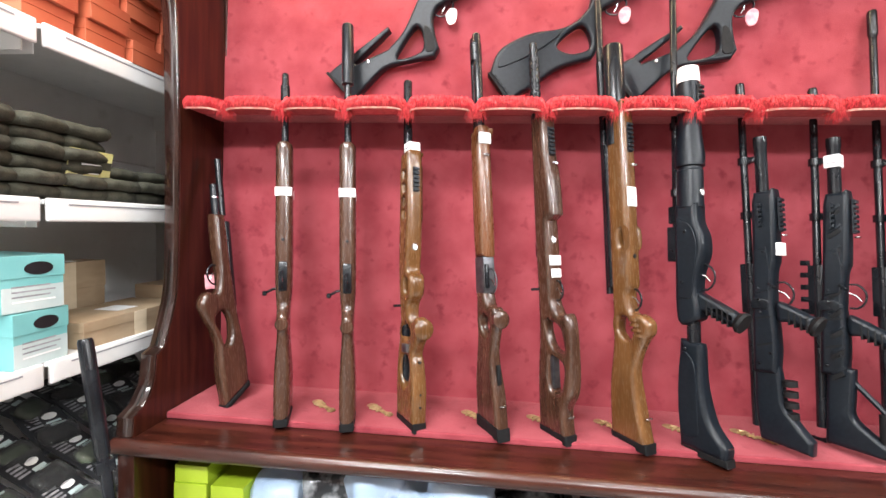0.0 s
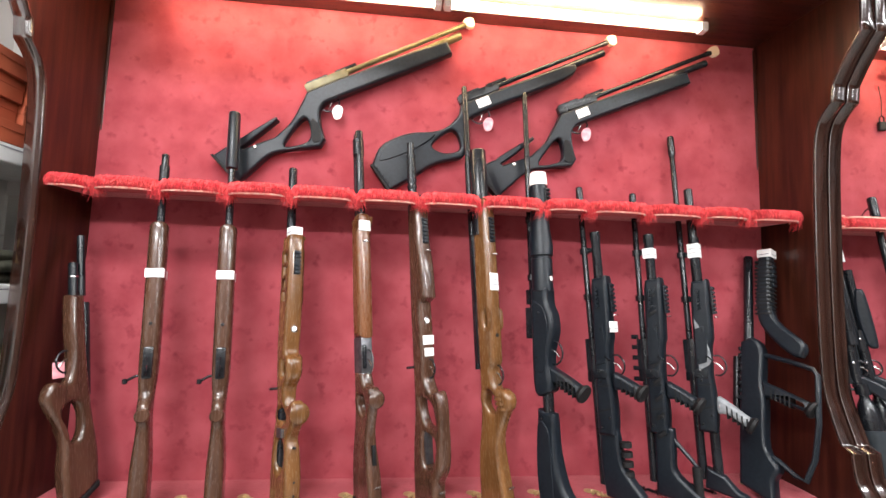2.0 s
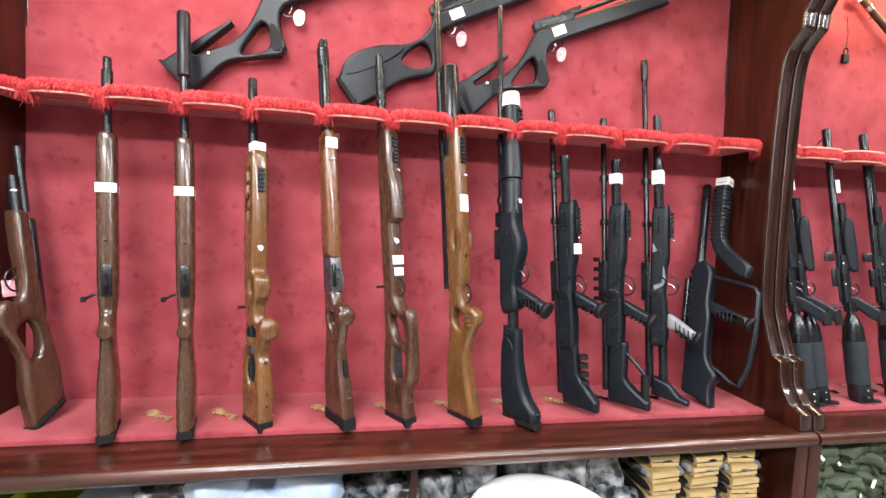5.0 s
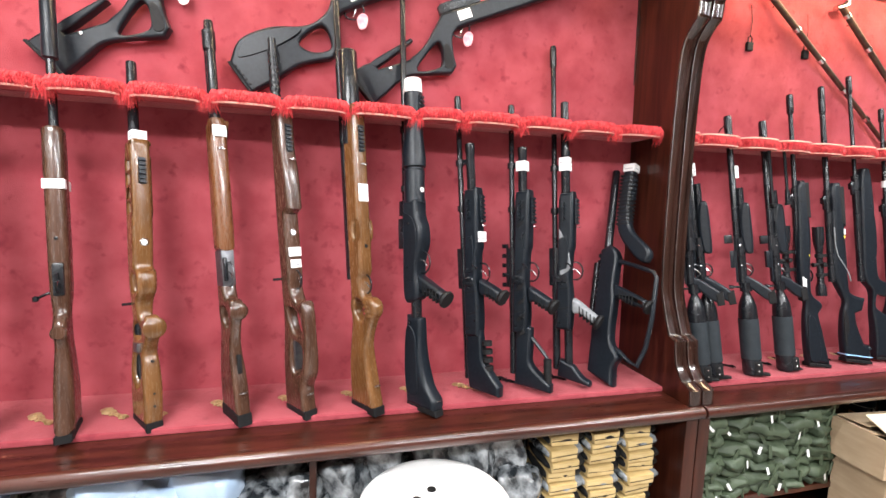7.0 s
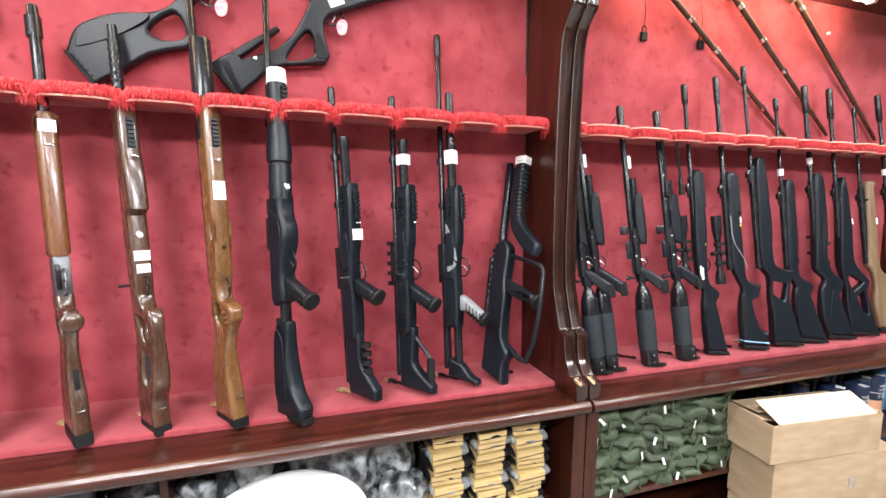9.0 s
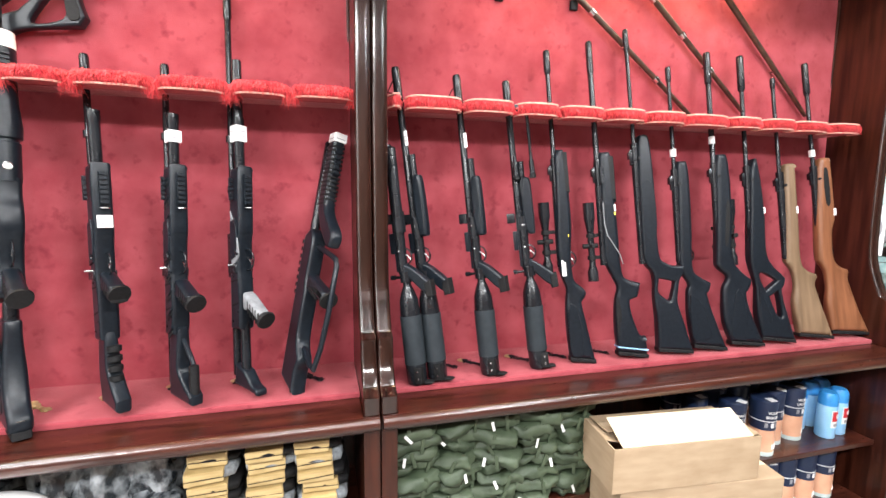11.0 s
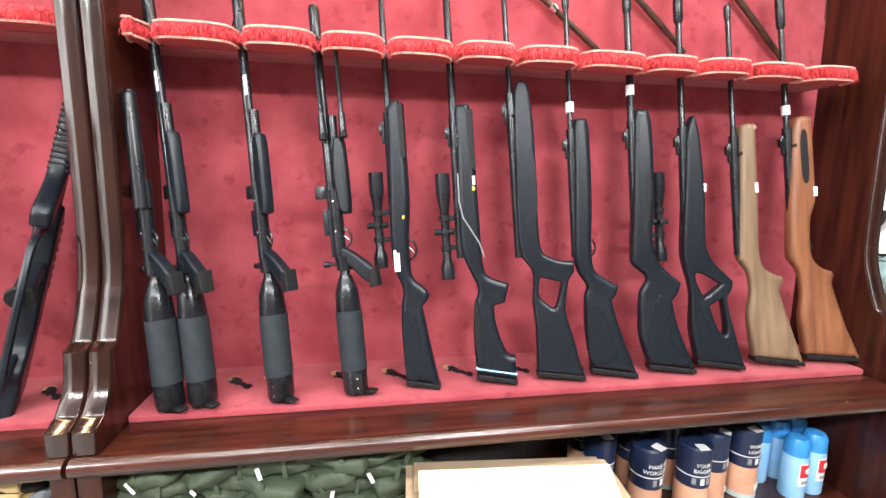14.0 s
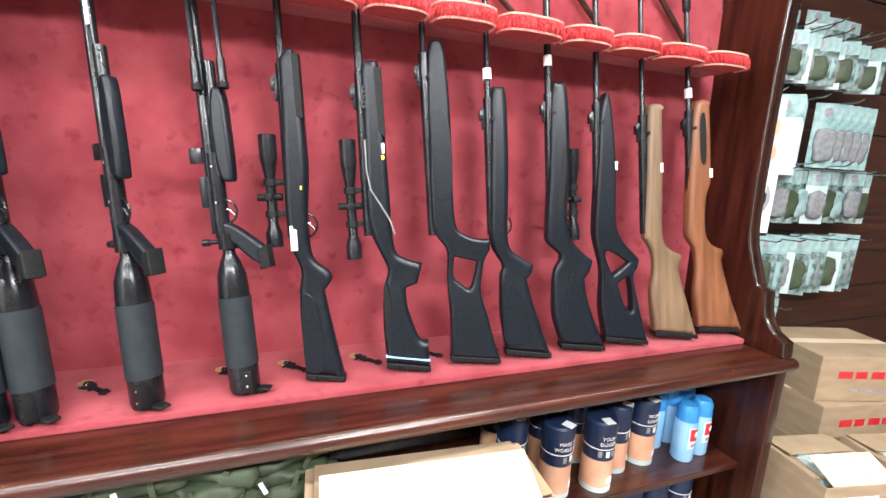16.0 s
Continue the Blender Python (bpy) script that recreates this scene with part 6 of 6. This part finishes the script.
# rifle standing at the end of the shelving
g0 = Gun("walnut air rifle with dark barrel standing by the shelving", -0.60, -0.79, 1.105, 120, 0.86, 0.02, 0.005, "air rifles beside the cabinet")
g0.flat("stock", [stock_loop(0.66)], 0.044, WALNUT, 0.014)
g0.flat("butt_pad", [[(-0.043, -0.004, 1), (0.106, -0.004, 1), (0.106, 0.0, 1), (-0.043, 0.013, 1)]], 0.040, RUBBER, 0.002)
g0.barrel(0.5, 0.0125, 0.0, None, 0.27, 0.0165)
g0.block("front_lug", -0.02, 0.02, 0.80, 0.83, -0.012, 0.012, STEEL, 0.004)

# ---- slat wall and cartons beyond the second cabinet ----
sw = tagged(new("slat_wall"), "dark brown slatted display wall with pale grooves", "slat wall", kind="structure")
sw.location = (3.97, 1.60, 0)
for i in range(15):
    part("slat", box(0, 2.6, 0, 0.03, 0.02 + 0.2 * i, 0.205 + 0.2 * i, 0.003), SLAT, sw)
    part("groove_strip", box(0, 2.6, 0.012, 0.028, 0.206 + 0.2 * i, 0.219 + 0.2 * i), GREYMETAL, sw)


def hanging_pack(x, y, z, w, hgt, mat, goods, turn, tilt=0.0):
    t = tagged(new("hanging_pack"), "small accessory in a pale green carded bag on a hook", "hanging pack", "hanging packs")
    t.matrix_world = pose(x, y, z, tilt, 0, turn)
    part("card", box(-w / 2, w / 2, -0.001, 0.001, -hgt, 0, 0.0006), mat, t)
    part("header", box(-w / 2, w / 2, -0.002, 0.002, -hgt * 0.28, 0, 0.0006), PACK, t, "pale green printed header")
    part("round_print", lathe([(-0.0032, w * 0.17), (-0.0022, w * 0.17)], 14, "y", (0, 0, -hgt * 0.14)), INK, t)
    if goods:
        part("accessory", lump(w * 0.32, 0.012, hgt * 0.24, x * 11 + z, 0.008, 20, cuts=4), goods, t).location = (0, -0.010, -hgt * 0.64)
    return t


def hook(x, z):
    ob = part("display_hook", tube([(x, 1.602, z), (x, 1.36, z + 0.01), (x, 1.34, z + 0.02)], 0.003, 6), CHROME)
    tagged(ob, "long steel display hook in the slat wall", "hook", "display hooks")


for r, (z, hgt, w, n, step) in enumerate(((1.95, 0.19, 0.12, 14, 0.055), (1.98, 0.17, 0.11, 6, 0.14), (1.42, 0.24, 0.115, 11, 0.085), (1.12, 0.27, 0.13, 12, 0.075), (0.82, 0.26, 0.125, 6, 0.075))):
    for i in range(n):
        x = 4.13 + step * i
        hanging_pack(x, (1.46 if r != 1 else 1.54) + 0.01 * (i % 3), z + 0.006 * (i % 2) + (0.10 if r == 1 else 0), w, hgt, PACKBAG if (i + r) % 4 else PACKCARD, (OLIVE, PACK, GREYGRIP)[(i + r) % 3], -34 if r in (0, 3) else -12 + 6 * (i % 3), 0)
        if i % 2 == 0:
            hook(x, z - 0.012)
for i in range(16):
    hanging_pack(4.24 + 0.014 * i, 1.40 + 0.008 * i, 1.70, 0.13, 0.31, PACKCARD if i < 15 else PACK, None, -38)
for i in range(5):
    hanging_pack(4.58 + 0.06 * i, 1.44, 1.70, 0.12, 0.27, PACK, GREYGRIP, -20)
for z in (1.69, 1.43, 1.13):
    for x in (4.15, 4.40, 4.62):
        hook(x, z)
tg = tagged(new("target_card"), "white paper target card with dark round rings", "target", "targets")
tg.matrix_world = pose(4.02, 1.30, 1.17, 0, 0, -8)
part("paper", box(-0.085, 0.085, -0.001, 0.001, 0, 0.24), LABEL, tg)
for k, (r, m) in enumerate(((0.068, INK), (0.05, BLACKCARD), (0.03, INK), (0.012, RED))):
    part("ring", lathe([(-0.0016 - 0.0006 * k, r), (-0.0011, r)], 28, "y", (0, 0, 0.13)), m, tg)
part("label", box(0.0, 0.04, -0.005, -0.0045, 0.15, 0.185), LABEL, tg)
tg2 = tagged(new("target_card"), "card with four orange round targets", "target", "targets")
tg2.matrix_world = pose(4.06, 1.36, 1.42, 0, 0, -20)
part("paper", box(-0.09, 0.09, -0.001, 0.001, 0, 0.25), PACKCARD, tg2)
for u in (-0.045, 0.045):
    for v in (0.05, 0.14):
        part("disc", lathe([(-0.003, 0.036), (-0.001, 0.036)], 24, "y", (u, 0, v)), PEACH, tg2, "orange target disc")
        part("centre", lathe([(-0.004, 0.005), (-0.003, 0.005)], 10, "y", (u, 0, v)), INK, tg2)
for i in range(6):
    hanging_pack(4.05 + 0.012 * i, 1.34 + 0.012 * i, 1.09, 0.10, 0.27, PACKCARD, GREYGRIP if i == 0 else None, -20)


def printed_carton(x, y, z, hx, hy, hz, turn, open_top=False):
    t = carton(x - hx, x + hx, y - hy, y + hy, z, z + hz, "brown shipping carton with red lettering worn to bars", turn, open_top)
    for q, (u0, u1) in enumerate(((-0.15, -0.085), (-0.07, -0.01), (0.005, 0.065), (0.08, 0.15))):
        part("red_print", box(u0, u1 - 0.008 * (q % 2), -hy - 0.001, -hy + 0.001, hz * 0.52, hz * 0.68), RED, t)
    part("print_line", box(-0.09, 0.09, -hy - 0.001, -hy + 0.001, hz * 0.22, hz * 0.27), INK, t)
    return t


printed_carton(4.80, 1.33, 0.0, 0.26, 0.2, 0.23, -14)
printed_carton(4.79, 1.33, 0.235, 0.25, 0.19, 0.20, -10)
printed_carton(4.80, 1.34, 0.442, 0.24, 0.18, 0.20, -16)
printed_carton(5.30, 1.32, 0.0, 0.25, 0.2, 0.26, -12)
printed_carton(5.32, 1.32, 0.265, 0.24, 0.19, 0.22, -16)
for x, y, turn in ((4.26, 1.02, -12), (4.62, 0.93, -14), (4.98, 0.88, -10)):
    t = carton(x - 0.16, x + 0.16, y - 0.14, y + 0.14, 0.0, 0.36, "open brown carton holding pale paper packets", turn, True)
    part("paper_label", box(-0.09, 0.06, -0.1415, -0.1405, 0.17, 0.32), LABEL, t, "white paper label")
    for i in range(5):
        soft("paper_packet", x - 0.09 + 0.045 * i, y + 0.02 * (i % 2), 0.27, 0.03, 0.06, 0.04, PACKCARD, "crumpled white paper packet in an open carton", "packet", "paper packets", i + x, 0.01, i * 20)
